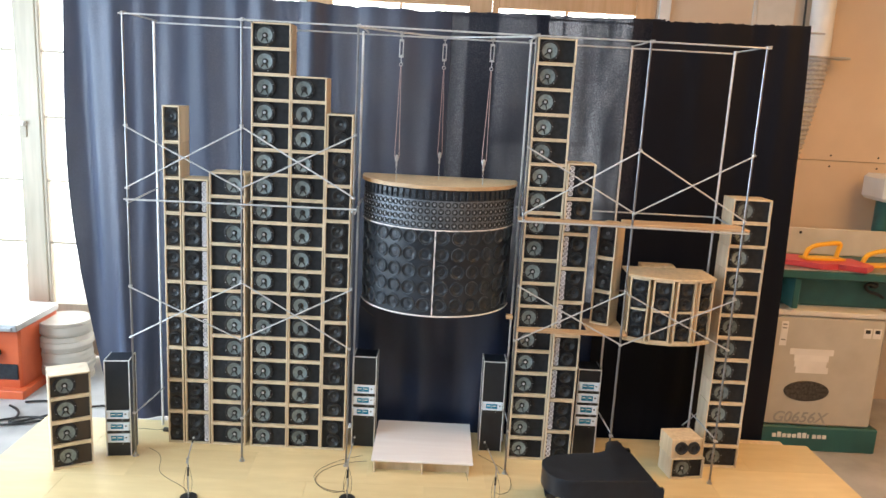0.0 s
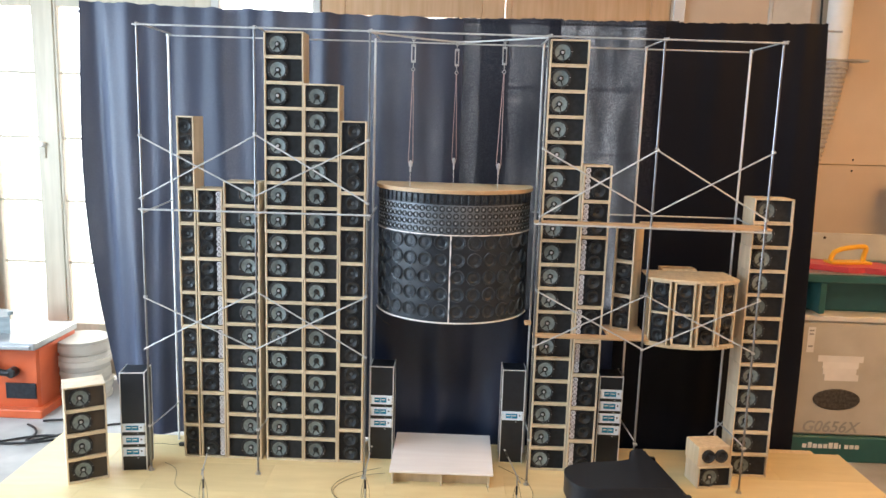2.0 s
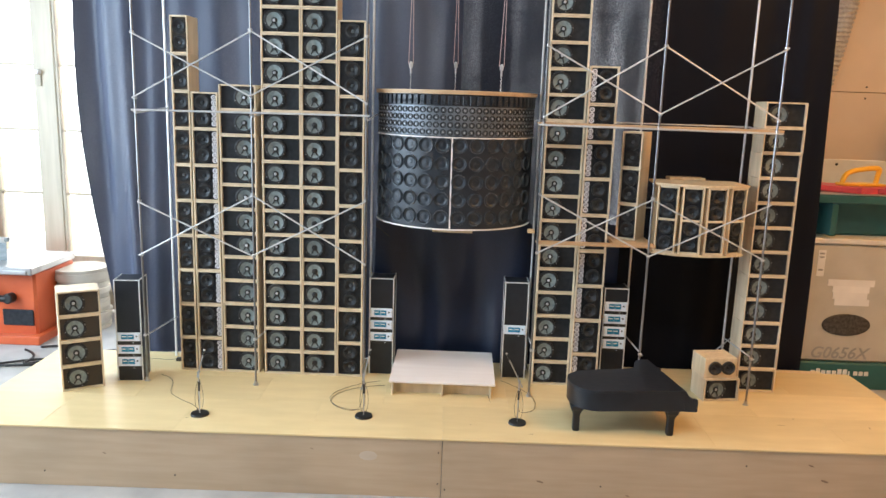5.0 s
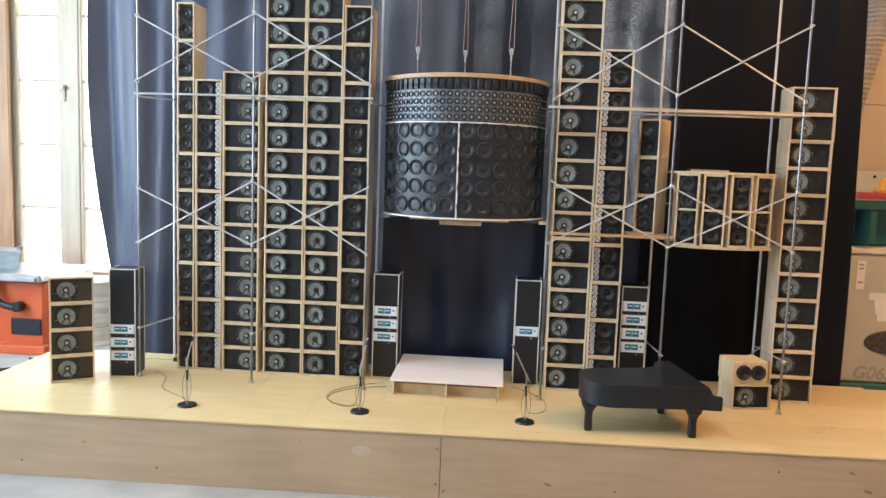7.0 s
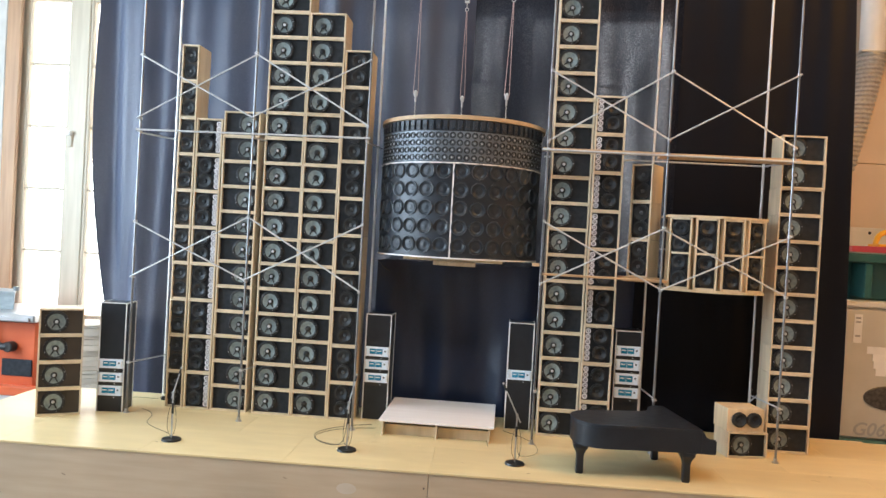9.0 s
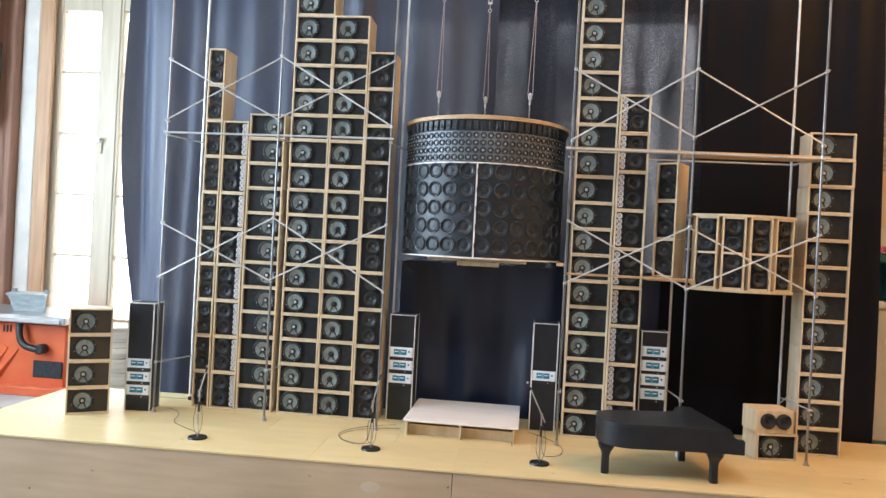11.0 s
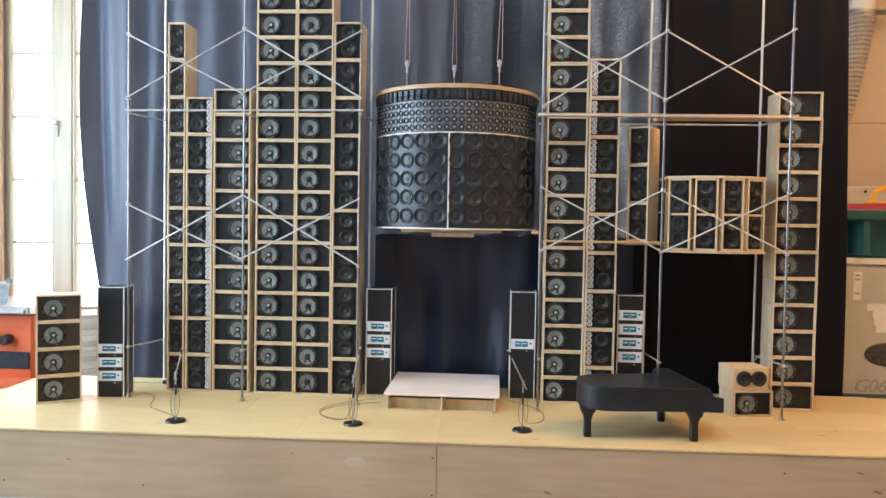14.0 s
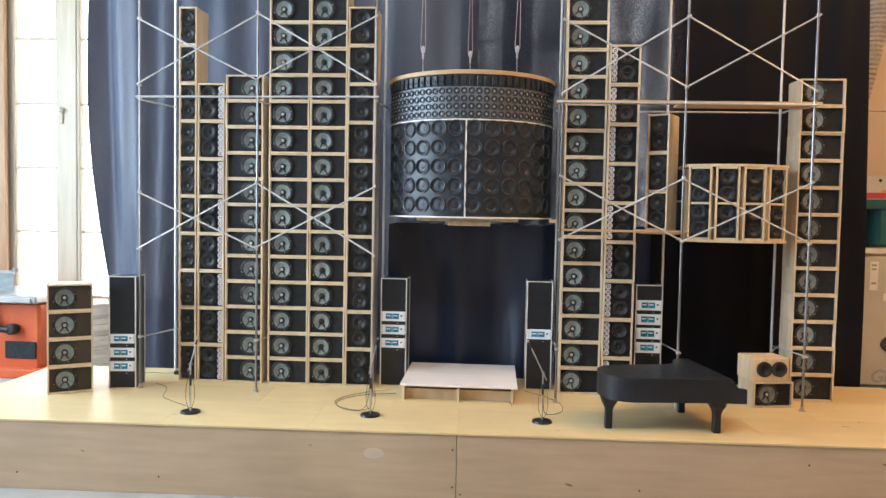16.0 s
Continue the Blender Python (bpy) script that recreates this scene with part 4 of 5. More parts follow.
# ---- amplifier racks ----
def rack(x, y, w, h, d, fr, rz=0.0, label="black rack with aluminium edges and silver amplifiers"):
    r = thing("amplifier_rack", label, "amplifier rack", "amplifier racks", m=pose(x, y, S, 0, 0, rz))
    part("case", box(0.002, w - 0.002, 0.003, d - 0.002, 0.0005, h - 0.002), BLACKPAINT, r)
    e = 0.004
    for x0, x1, y0, y1, z0, z1 in ((0, e, 0, e, 0, h), (w - e, w, 0, e, 0, h), (0, e, d - e, d, 0, h), (w - e, w, d - e, d, 0, h),
                                   (e, w - e, 0, e, h - e, h), (0, e, e, d - e, h - e, h), (w - e, w, e, d - e, h - e, h)):
        part("edge_strip", box(x0, x1, y0, y1, z0, z1, bevel=0.0005), ALU, r, "aluminium edge strip")
    for f0, f1 in fr:
        z0, z1 = h * (1 - f1), h * (1 - f0)
        a = part("amplifier", box(e + 0.001, w - e - 0.001, -0.004, 0.01, z0, z1, bevel=0.0008), SILVER, r, "silver amplifier with two teal meters")
        for m0 in (0.185, 0.465):
            part("meter", box(e + (w - 2 * e) * m0, e + (w - 2 * e) * (m0 + 0.262), -0.0052, -0.003, z0 + (z1 - z0) * 0.24, z0 + (z1 - z0) * 0.80), METER, a, "teal meter")
            part("scale", box(e + (w - 2 * e) * (m0 + 0.03), e + (w - 2 * e) * (m0 + 0.205), -0.0056, -0.0051, z0 + (z1 - z0) * 0.52, z0 + (z1 - z0) * 0.62), LABEL, a, "white meter scale")
        part("badge", box(e + (w - 2 * e) * 0.80, e + (w - 2 * e) * 0.87, -0.005, -0.003, z0 + (z1 - z0) * 0.5, z0 + (z1 - z0) * 0.66), INK, a)
        for m0 in (0.03, 0.94):
            part("grip", box(e + (w - 2 * e) * m0, e + (w - 2 * e) * (m0 + 0.03), -0.0085, -0.003, z0 + 0.005, z1 - 0.005, bevel=0.0006), ALU, a)
        part("blank_panel", box(e + 0.001, w - e - 0.001, -0.001, 0.01, z0 - 0.0125, z0 - 0.001), INK, r)
        part("knob", lathe(bmesh.new(), [(0.0018, 0), (0.0016, 0.002), (0, 0.0022)], 8, Matrix.Translation((w * 0.66, -0.001, z0 - 0.007))), SILVER, r)
    return r


rack(-1.233, 2.699, 0.093, 0.392, 0.10, rz=8, fr=((0.517, 0.60), (0.64, 0.725), (0.76, 0.85)))
rack(-0.307, 2.885, 0.096, 0.392, 0.10, ((0.31, 0.40), (0.434, 0.522), (0.56, 0.647)))
rack(0.222, 2.900, 0.094, 0.392, 0.10, ((0.445, 0.535),), label="black rack with aluminium edges and one silver amplifier")
rack(0.603, 2.865, 0.094, 0.392, 0.10, ((0.14, 0.23), (0.265, 0.36), (0.39, 0.49), (0.52, 0.615)))

# ---- platform ----
plat = thing("platform", "low pale plywood drum riser on short legs", "platform")
part("top_board", box(-0.205, 0.188, 2.666, 3.028, S + 0.050, S + 0.058, bevel=0.001), WHITEWOOD, plat, "whitish plywood top")
for x in (-0.197, -0.012, 0.168):
    part("leg", box(x, x + 0.007, 2.674, 3.02, S, S + 0.0498, bevel=0.0006), PINE, plat)
part("cross_rail", box(-0.19, 0.168, 2.705, 2.712, S, S + 0.034), PINE, plat)


# ---- grand piano ----
piano = thing("grand_piano", "matt black model grand piano with its lid closed", "piano")
OUT = [(0.802, 2.404), (0.66, 2.393), (0.52, 2.376), (0.492, 2.378), (0.462, 2.392), (0.440, 2.418), (0.427, 2.455), (0.424, 2.492), (0.430, 2.522), (0.450, 2.548), (0.482, 2.566), (0.54, 2.581), (0.60, 2.592), (0.650, 2.602), (0.676, 2.617), (0.688, 2.645), (0.692, 2.678), (0.702, 2.697), (0.724, 2.709), (0.748, 2.712)]
part("case", slab(OUT, 0.302, 0.3655, 0.001), BLACKPAINT, piano, "", True)
part("lid", slab([(x + (0.612 - x) * -0.008, y + (2.56 - y) * -0.008) for x, y in OUT], 0.3658, 0.3735, 0.0012), SCUFF_SHEEN, piano, "closed black lid with pale scuffs and a painted bluish sheen", True)
part("key_bed", slab([(0.8025, 2.418), (0.842, 2.418), (0.800, 2.698), (0.7505, 2.706)], 0.302, 0.334, 0.002), BLACKPAINT, piano)
CHEEK = [(0.0, 0.302), (0.041, 0.302), (0.0425, 0.306), (0.0425, 0.341), (0.040, 0.3445), (0.026, 0.3455), (0.018, 0.348), (0.012, 0.353), (0.008, 0.360), (0.006, 0.3655), (0.0, 0.3655)]
for m in (pose(0.8022, 2.404, 0), pose(0.7545, 2.698, 0)):
    bm = bmesh.new()
    near, far = [bm.verts.new(m @ Vector((x, 0, z))) for x, z in CHEEK], [bm.verts.new(m @ Vector((x, 0.013, z))) for x, z in CHEEK]
    bm.faces.new(near), bm.faces.new(far[::-1])
    for i in range(len(near)):
        k = (i + 1) % len(near)
        bm.faces.new((near[i], far[i], far[k], near[k]))
    part("cheek", bm, BLACKPAINT, piano, "cheek with a hollow curve")
part("fallboard", slab([(0.8025, 2.4175), (0.812, 2.4175), (0.7635, 2.697), (0.7525, 2.697)], 0.3342, 0.358, 0.001), BLACKPAINT, piano)
for x, y in ((0.452, 2.432), (0.765, 2.424), (0.716, 2.645)):
    bm = bmesh.new()
    loops = []
    for w, z in ((0.0095, S), (0.0115, S + 0.004), (0.0110, 0.262), (0.0125, 0.272), (0.0165, 0.282), (0.0215, 0.290), (0.0235, 0.302)):
        loops.append([bm.verts.new((x + a * w, y + b * w, z)) for a, b in ((-1, -0.75), (-0.75, -1), (0.75, -1), (1, -0.75), (1, 0.75), (0.75, 1), (-0.75, 1), (-1, 0.75))])
    for a, b in zip(loops, loops[1:]):
        for i in range(8):
            bm.faces.new((a[i], a[(i + 1) % 8], b[(i + 1) % 8], b[i]))
    bm.faces.new(loops[0][::-1]), bm.faces.new(loops[-1])
    part("leg", bm, BLACKPAINT, piano)


# ---- microphone stands ----
def mic_stand(x, y, dx, dz, turn):
    s = thing("microphone_stand", "small chrome microphone stand on a round black base", "microphone stand", "stands along the stage front", m=pose(x, y, S, 0, 0, turn))
    b = bmesh.new()
    bmesh.ops.create_cone(b, cap_ends=True, segments=28, radius1=0.031, radius2=0.029, depth=0.006, matrix=Matrix.Translation((0, 0, 0.003)))
    part("base", b, INK, s, "round black base", True)
    part("pole", rod(bmesh.new(), (0, 0, 0.006), (0, 0, 0.152), 0.0024, 10), STEEL, s, "", True)
    part("sleeve", rod(bmesh.new(), (0, 0, 0.085), (0, 0, 0.118), 0.0036, 10), INK, s, "", True)
    part("joint", rod(bmesh.new(), (0, -0.007, 0.152), (0, 0.007, 0.152), 0.0042, 10), CASTIRON, s, "", True)
    part("boom", rod(bmesh.new(), (-dx * 0.25, 0, 0.152 - dz * 0.25), (dx * 0.82, 0, 0.152 + dz * 0.82), 0.0021, 8), STEEL, s, "", True)
    m = part("microphone", rod(bmesh.new(), (dx * 0.80, 0, 0.152 + dz * 0.80), (dx * 1.0, 0, 0.152 + dz * 1.0), 0.0030, 10), INK, s, "", True)
    bm = bmesh.new()
    bmesh.ops.create_uvsphere(bm, u_segments=10, v_segments=8, radius=0.0038, matrix=Matrix.Translation((dx * 1.04, 0, 0.152 + dz * 1.04)))
    part("grille", bm, CASTIRON, m, "", True)
    curve("lead", [(0.003, -0.004, 0.128), (0.015, -0.007, 0.095), (0.017, -0.008, 0.045), (0.006, -0.010, 0.010), (-0.012, -0.008, 0.030), (-0.013, -0.006, 0.085), (-0.003, -0.004, 0.120)], 0.0007, CABLE, s)


mic_stand(-0.827, 2.428, 0.021, 0.076, 0)
mic_stand(-0.271, 2.468, 0.020, 0.086, 0)
mic_stand(0.258, 2.466, -0.046, 0.092, 0)


def cable(pts, label="thin dark cable lying on the stage", r=0.0008):
    o = curve("cable", pts, r, CABLE)
    return tagged(o, label, "cable")


zc = S + 0.0012
cable([(-1.10, 2.78, zc), (-1.06, 2.76, zc), (-1.02, 2.70, zc), (-1.0, 2.60, zc), (-0.93, 2.54, zc), (-0.87, 2.50, zc), (-0.832, 2.45, zc), (-0.835, 2.434, S + 0.05), (-0.829, 2.433, S + 0.14)])
cable([(-0.23, 2.76, zc), (-0.32, 2.74, zc), (-0.40, 2.66, zc), (-0.41, 2.58, zc), (-0.36, 2.52, zc), (-0.30, 2.50, zc + 0.002), (-0.276, 2.474, S + 0.05), (-0.272, 2.473, S + 0.14)])
cable([(-0.25, 2.80, zc + 0.002), (-0.34, 2.76, zc + 0.002), (-0.43, 2.64, zc), (-0.38, 2.53, zc + 0.002), (-0.28, 2.51, zc), (-0.265, 2.475, S + 0.05), (-0.27, 2.473, S + 0.13)])
cable([(0.22, 2.86, zc), (0.30, 2.78, zc), (0.34, 2.68, zc), (0.33, 2.58, zc), (0.29, 2.55, zc), (0.27, 2.56, zc), (0.262, 2.50, S + 0.05), (0.26, 2.472, S + 0.14)])
cable([(0.15, 2.80, zc), (0.165, 2.72, zc), (0.17, 2.64, zc)])
cable([(-0.30, 2.95, 0.80), (-0.28, 2.93, 0.80), (-0.26, 2.93, 0.775), (-0.24, 2.93, 0.765), (-0.235, 2.93, 0.76)], "loose wire end beside the cluster", 0.0012)
cable([(-1.100, 2.939, S + 0.008), (-1.13, 2.94, zc), (-1.18, 2.955, zc), (-1.23, 2.94, zc), (-1.27, 2.90, zc), (-1.26, 2.84, zc), (-1.22, 2.815, zc)], "thin dark cable from the plug to the rack")
plug = tagged(part("plug", box(-1.102, -1.056, 2.93, 2.948, S, S + 0.015, bevel=0.003), INK), "black plug on the stage behind the rack", "plug")

# ---- jointer and wall on the warm side ----
J = thing("jointer", "beige and green woodworking jointer on the concrete floor", "machine")
part("base", box(1.62, 2.255, 3.49, 3.95, 0, 0.129, bevel=0.006), GREEN, J, "green plinth")
part("cabinet", box(1.66, 2.215, 3.50, 3.93, 0.1295, 0.698, bevel=0.012), GREYBEIGE, J, "beige steel cabinet")
part("top_lip", box(1.652, 2.222, 3.492, 3.938, 0.6985, 0.7255, bevel=0.005), BOARD, J, "paler folded lip of the cabinet")
part("table", box(1.60, 2.6, 3.46, 3.72, 0.89, 0.929, bevel=0.006), GREEN, J, "green machine table")
part("table_top", box(1.602, 2.598, 3.462, 3.718, 0.9292, 0.935, bevel=0.0015), CASTIRON, J, "ground steel table top")
part("bed", box(1.56, 2.7, 3.60, 3.96, 0.726, 0.92, bevel=0.01), GREEN, J, "green cast bed")
bm = bmesh.new()
bx(bm, 1.72, 1.75, 3.47, 3.61, 0.74, 0.888, bevel=0.003)
part("bracket", bm, GREEN, J)
part("fence", box(1.5, 2.9, 3.96, 3.98, 0.92, 1.06, bevel=0.003), BOARD, J, "pale grey fence")
part("bolt", lathe(bmesh.new(), [(0.008, 0), (0.007, 0.003), (0, 0.0035)], 8, Matrix.Translation((1.952, 3.96, 1.035))), INK, J)
part("knob", lathe(bmesh.new(), [(0.02, 0), (0.018, 0.02), (0, 0.022)], 12, Matrix.Translation((2.17, 3.60, 0.85))), INK, J, "", True)
curve("lever", [(2.17, 3.575, 0.85), (2.13, 3.56, 0.862), (2.105, 3.56, 0.85), (2.125, 3.555, 0.82), (2.17, 3.55, 0.815), (2.20, 3.55, 0.795)], 0.008, INK, J)
plate = lathe(bmesh.new(), [(0.112, 0.0), (0.112, 0.004), (0.105, 0.006), (0, 0.006)], 36, Matrix.Translation((1.868, 3.4995, 0.315)) @ Matrix.Diagonal((1, 1, 0.47, 1)))
part("name_plate", plate, PLATE, J, "dark oval plate")
for x0, x1, z in ((1.76, 1.975, 0.515), (1.785, 1.955, 0.484), (1.79, 1.948, 0.453), (1.80, 1.96, 0.422)):
    part("sticker", box(x0, x1, 3.4978, 3.4995, z - 0.014, z + 0.017), LABEL, J, "white paper label")
for x0 in (2.105, 2.152):
    part("sticker", box(x0, x0 + 0.04, 3.4978, 3.4995, 0.60, 0.65), LABEL, J, "small warning label")
    part("mark", box(x0 + 0.008, x0 + 0.032, 3.4968, 3.4977, 0.625, 0.643), INK, J)
for k in range(11):
    w = 0.019 if k != 7 else 0.007
    part("lettering", box(1.728 + k * 0.0252, 1.728 + k * 0.0252 + w, 3.4872, 3.4898, 0.070, 0.090 + (0.008 if k in (1, 5, 6) else 0)), LABEL, J)


def text(body, size, loc, material, parent, shear=0.0):
    cu = bpy.data.curves.new("lettering", "FONT")
    cu.body, cu.size, cu.extrude, cu.shear, cu.offset = body, size, 0.0008, shear, 0.0012
    cu.materials.append(material)
    o = new("lettering", cu)
    o.parent = parent
    o.matrix_basis = pose(*loc, 90, 0, 0)
    return o


part("sticker", box(1.700, 1.734, 3.4978, 3.4995, 0.545, 0.668), LABEL, J, "white paper label")
for z in (0.652, 0.635, 0.575):
    part("mark", box(1.706, 1.727, 3.4968, 3.4977, z - 0.004, z + 0.004), GREYTEXT, J)
text("G0656X", 0.078, (1.716, 3.4985, 0.150), GREYTEXT, J, 0.25)

pad = tagged(part("push_board", slab([(1.70, 3.56), (1.84, 3.47), (1.93, 3.50), (2.03, 3.43), (2.10, 3.50), (2.08, 3.66), (1.72, 3.72)], 0.9352, 0.962, 0.004), RED, None, "", True), "red plastic guard lying on the table", "guard")


def push_block(x, y, z, rz):
    p = thing("push_block", "yellow plastic push block with a loop handle", "push block", "push blocks on the table", m=pose(x, y, z, 0, 0, rz))
    part("sole", box(-0.105, 0.100, -0.038, 0.038, 0, 0.012, bevel=0.003), YELLOW, p)
    curve("handle", [(-0.095, 0, 0.008), (-0.09, 0, 0.045), (-0.05, 0, 0.070), (0.06, 0, 0.084), (0.088, 0, 0.078), (0.078, 0, 0.05), (0.072, 0, 0.008)], 0.012, YELLOW, p)


push_block(1.90, 3.60, 0.9625, 8)
push_block(2.19, 3.62, 0.9355, 14)

duct = thing("dust_duct", "white duct pipe with a ribbed flexible hose", "duct")
part("pipe", rod(bmesh.new(), (1.998, 4.16, 1.96), (1.985, 4.16, 2.995), 0.060, 24), WHITE, duct, "white plastic pipe", True)
part("collar", rod(bmesh.new(), (1.996, 4.16, 1.915), (1.998, 4.16, 1.949), 0.068, 24), CASTIRON, duct, "metal hose clamp", True)
part("clamp", box(1.92, 2.15, 4.10, 4.20, 1.95, 1.962, bevel=0.003), CASTIRON, duct, "metal blast gate")
bm = bmesh.new()
prof = []
for k in range(104):
    f = k / 103
    prof.append((0.060 - 0.006 * f + (0.0, 0.007, 0.008, 0.001)[k % 4], f))
rings = []
for r, f in prof:
    cx, cz = 1.996 - 0.20 * f ** 1.15, 1.949 - 0.62 * f
    rings.append([bm.verts.new((cx + r * math.cos(2 * math.pi * i / 20), 4.16 - 0.2 * f + r * math.sin(2 * math.pi * i / 20), cz)) for i in range(20)])
for a, b in zip(rings, rings[1:]):
    for i in range(20):
        bm.faces.new((a[i], a[(i + 1) % 20], b[(i + 1) % 20], b[i]))
part("hose", bm, FOIL, duct, "ribbed silver hose", True)
tagged(curve("conduit", [(1.93, 4.22, 2.05), (1.925, 4.22, 2.3), (1.90, 4.22, 2.6), (1.9, 4.22, 2.98)], 0.006, CABLE), "dark cable running up the wall", "cable")
for x in (2.20, 2.47):
    for z in (1.375, 1.435):
        tagged(part("screw", lathe(bmesh.new(), [(0.006, 0), (0.005, 0.002), (0, 0.0025)], 8, Matrix.Translation((x, BACK, z))), INK), "dark screw head in the drywall", "screw", "wall screws")

# ---- machine and stack on the daylight side ----
M = thing("sander", "orange bench machine with a cast iron table", "machine")
part("cabinet", box(-2.85, -2.11, 3.69, 4.08, 0.02, 0.366, bevel=0.012), ORANGE, M, "orange steel cabinet")
part("plinth", box(-2.88, -2.08, 3.64, 4.10, 0.0, 0.045, bevel=0.004), ORANGE, M)
part("grille_panel", box(-2.285, -2.125, 3.682, 3.6895, 0.09, 0.175, bevel=0.004), BAFFLE, M, "dark vent panel")
for k in range(5):
    bm = bmesh.new()
    lo = [bm.verts.new(p) for p in ((-0.026, 3.6895, -0.12), (0.012, 3.668, -0.12), (0.026, 3.6895, -0.12))]
    hi = [bm.verts.new(p) for p in ((-0.026, 3.6895, 0.06), (0.020, 3.686, 0.06), (0.026, 3.6895, 0.06))]
    for q in ((lo[0], lo[1], hi[1], hi[0]), (lo[1], lo[2], hi[2], hi[1]), lo[::-1], hi, (lo[2], lo[0], hi[0], hi[2])):
        bm.faces.new(q)
    rib = part("rib", bm, ORANGE, M, "slanted pressed rib")
    rib.matrix_basis = pose(-2.66 + k * 0.06, 0, 0.19, 0, 32, 0)
for k in range(3):
    part("slot", box(-2.46 + k * 0.018, -2.452 + k * 0.018, 3.687, 3.6895, 0.31, 0.345), BAFFLE, M)
part("table", box(-2.92, -2.09, 3.63, 4.06, 0.3665, 0.407, bevel=0.006), CASTIRON, M, "grey cast table")
part("table_lip", box(-2.90, -2.11, 3.618, 3.6295, 0.372, 0.392, bevel=0.003), CASTIRON, M)
curve("hose", [(-2.35, 3.66, 0.366), (-2.347, 3.65, 0.31), (-2.325, 3.645, 0.262), (-2.28, 3.645, 0.240), (-2.24, 3.65, 0.237)], 0.017, INK, M)
part("elbow", lathe(bmesh.new(), [(0.026, -0.02), (0.026, 0.02), (0.02, 0.026), (0, 0.026)], 16, Matrix.Translation((-2.232, 3.665, 0.238))), INK, M, "", True)
B = thing("motor_box", "grey metal box with two bolts on the machine table", "machine part")
bm = bmesh.new()
lo = [bm.verts.new((x, y, 0.4075)) for x, y in ((-2.478, 3.785), (-2.300, 3.78), (-2.39, 3.91), (-2.53, 3.91))]
hi = [bm.verts.new((x, y, 0.488)) for x, y in ((-2.508, 3.77), (-2.292, 3.77), (-2.395, 3.925), (-2.57, 3.925))]
bm.faces.new(lo[::-1]), bm.faces.new(hi)
for i in range(4):
    bm.faces.new((lo[i], lo[(i + 1) % 4], hi[(i + 1) % 4], hi[i]))
part("body", bm, BOXGREY, B)
part("top_plate", slab([(-2.516, 3.765), (-2.287, 3.765), (-2.39, 3.93), (-2.575, 3.93)], 0.4885, 0.500, 0.003), BOXGREY, B, "pale cover plate")
for x in (-2.49, -2.305):
    part("bolt", rod(bmesh.new(), (x, 3.80, 0.504), (x, 3.80, 0.524), 0.015, 10), BOXGREY, B, "", True)
pile = thing("disc_stack", "stack of pale round wooden discs on the floor", "stack of discs")
random.seed(4)
z = 0.0
k = 0
while z < 0.335:
    t = random.choice((0.018, 0.022, 0.03, 0.04))
    bm = bmesh.new()
    r = 0.142 + random.uniform(-0.007, 0.005)
    bmesh.ops.create_cone(bm, cap_ends=True, segments=40, radius1=r, radius2=r, depth=t - 0.002, matrix=Matrix.Translation((-2.03 + random.uniform(-0.006, 0.006), 4.0 + random.uniform(-0.005, 0.005), z + t / 2)))
    part("disc", bm, CANVAS, pile, "", True)
    z += t
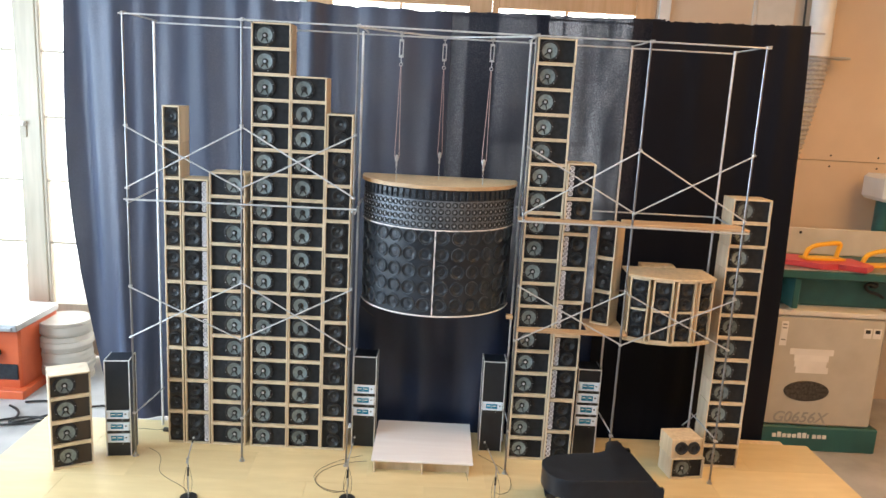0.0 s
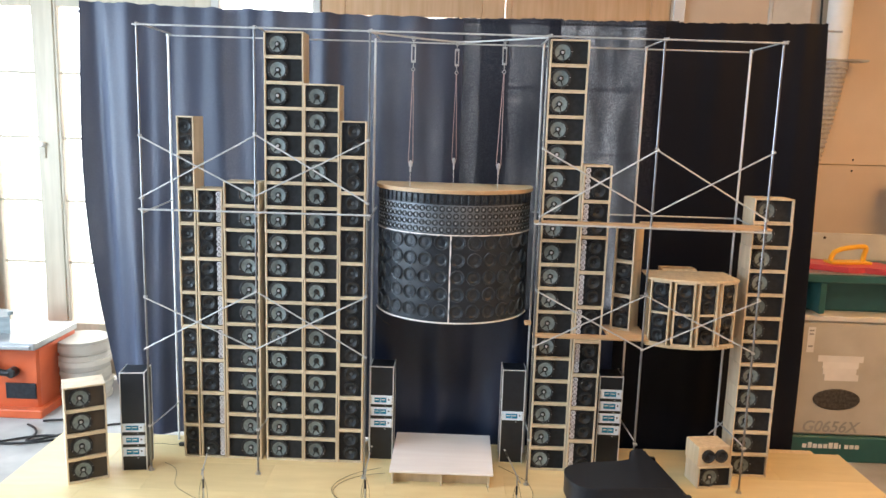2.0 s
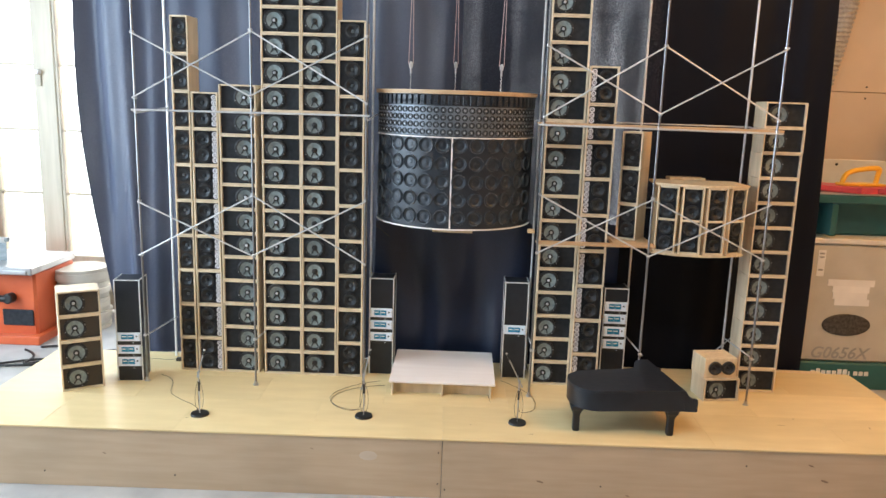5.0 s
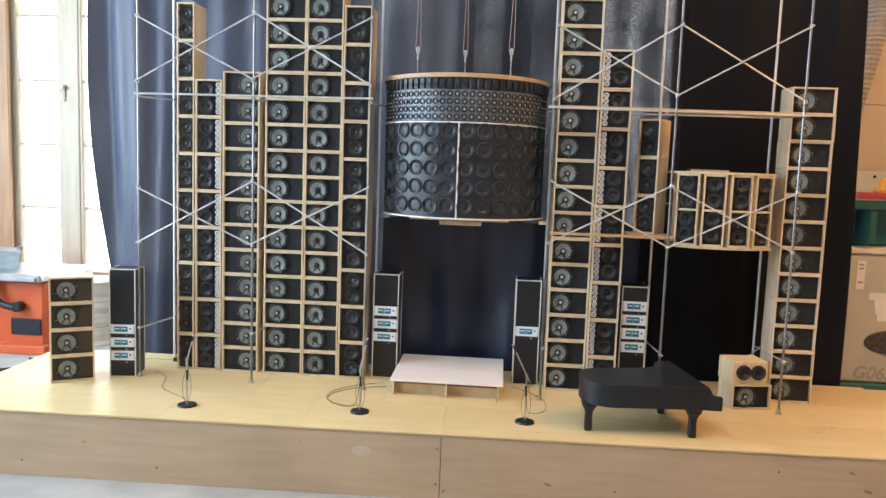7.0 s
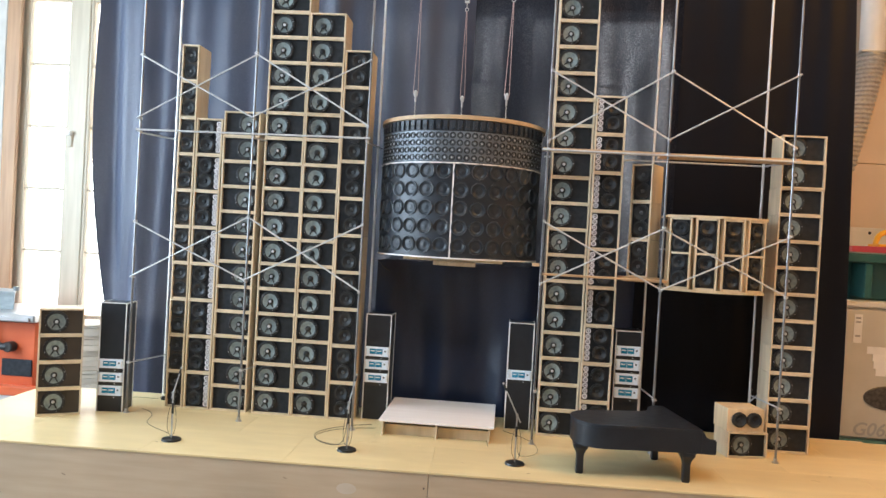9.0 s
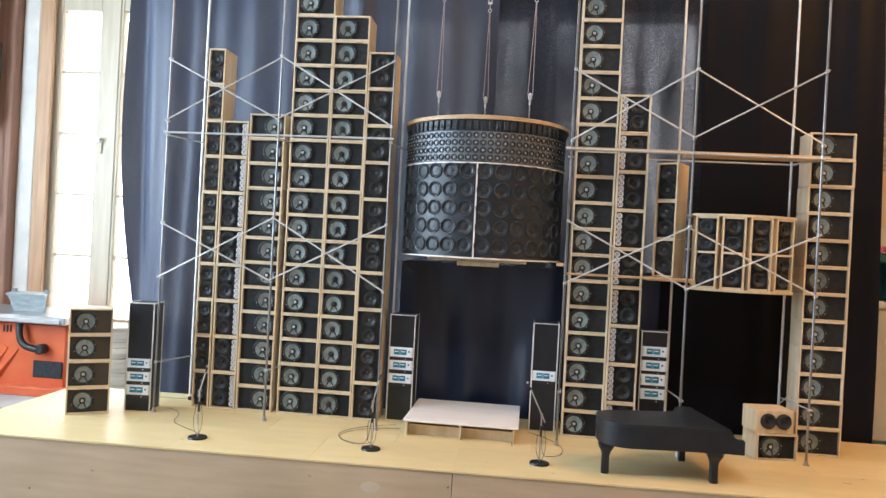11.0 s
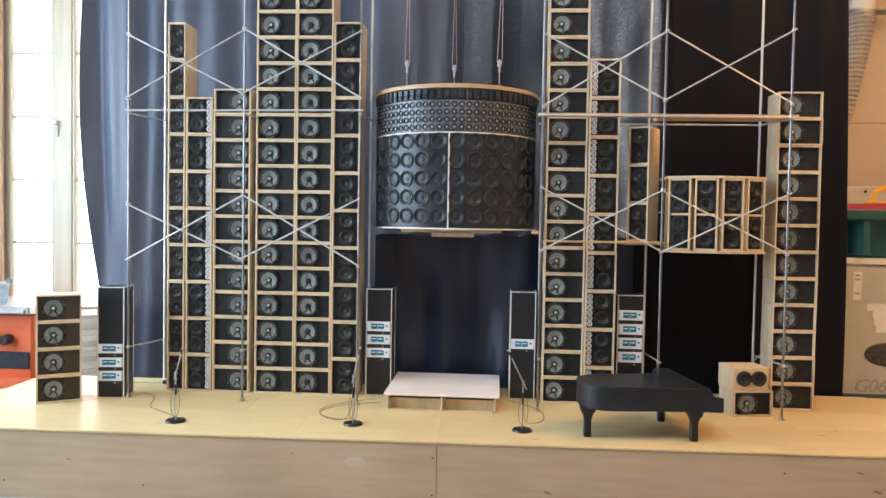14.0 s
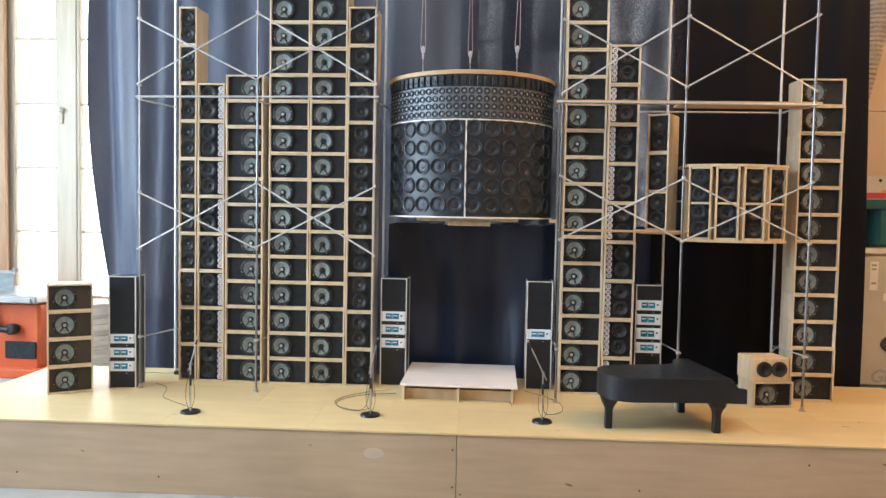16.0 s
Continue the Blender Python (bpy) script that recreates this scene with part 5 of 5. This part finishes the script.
for pts in ([(-2.05, 3.60, 0.01), (-1.9, 3.66, 0.01), (-1.75, 3.5, 0.01), (-1.9, 3.35, 0.01), (-2.2, 3.3, 0.01), (-2.5, 3.38, 0.01)],
            [(-2.6, 3.2, 0.01), (-2.2, 3.28, 0.01), (-1.95, 3.45, 0.01), (-1.8, 3.4, 0.01), (-1.72, 3.2, 0.01)],
            [(-2.1, 3.55, 0.01), (-1.98, 3.48, 0.01), (-2.02, 3.3, 0.01), (-1.7, 3.62, 0.01), (-1.6, 3.6, 0.01)]):
    tagged(curve("power_cord", pts, 0.006, INK), "black power cord lying on the concrete", "cable")


# ---- ceiling lamps, added out of view ----
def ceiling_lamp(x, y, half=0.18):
    l = thing("ceiling_lamp", "wide flat ceiling lamp with a white diffuser, switched on, added out of view", "lamp", "ceiling lamps")
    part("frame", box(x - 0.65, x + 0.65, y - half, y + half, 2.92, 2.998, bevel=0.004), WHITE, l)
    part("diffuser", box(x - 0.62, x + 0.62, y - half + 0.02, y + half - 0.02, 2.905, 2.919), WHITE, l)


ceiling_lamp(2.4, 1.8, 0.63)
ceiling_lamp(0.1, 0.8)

# ---- second machine by the warm wall ----
P = thing("drill_press", "teal and grey machine head standing behind the jointer", "machine")
part("column", rod(bmesh.new(), (2.43, 4.05, 0.0), (2.43, 4.05, 1.22), 0.045, 20), GREEN, P, "teal column", True)
part("head", box(2.345, 2.62, 3.92, 4.16, 1.22, 1.36, bevel=0.02), WHITE, P, "pale grey head")
part("front_plate", box(2.40, 2.62, 3.908, 3.9195, 1.235, 1.345, bevel=0.004), INK, P)

# ---- foil-wrapped duct by the post ----
bm = bmesh.new()
rings = []
for k in range(50):
    z = 1.42 + 1.57 * k / 49
    rings.append([])
    for i in range(24):
        q = 2 * math.pi * i / 24
        rr = 0.062 + 0.022 * noise.noise((math.cos(q) * 2.2, math.sin(q) * 2.2, z * 13)) - (0.03 if k == 0 else 0)
        rings[-1].append(bm.verts.new((-2.945 + rr * math.cos(q), 4.06 + rr * math.sin(q), z)))
for a, b in zip(rings, rings[1:]):
    for i in range(24):
        bm.faces.new((a[i], a[(i + 1) % 24], b[(i + 1) % 24], b[i]))
tagged(part("foil_duct", bm, STEEL), "crumpled foil-wrapped duct hanging by the brown post", "duct")
tagged(curve("wire", [(-2.9, 4.14, 1.9), (-2.87, 4.1, 1.85), (-2.86, 4.1, 1.72), (-2.9, 4.12, 1.62), (-2.88, 4.13, 1.35), (-2.87, 4.14, 0.9)], 0.004, CABLE), "thin wire hanging down the post", "cable")
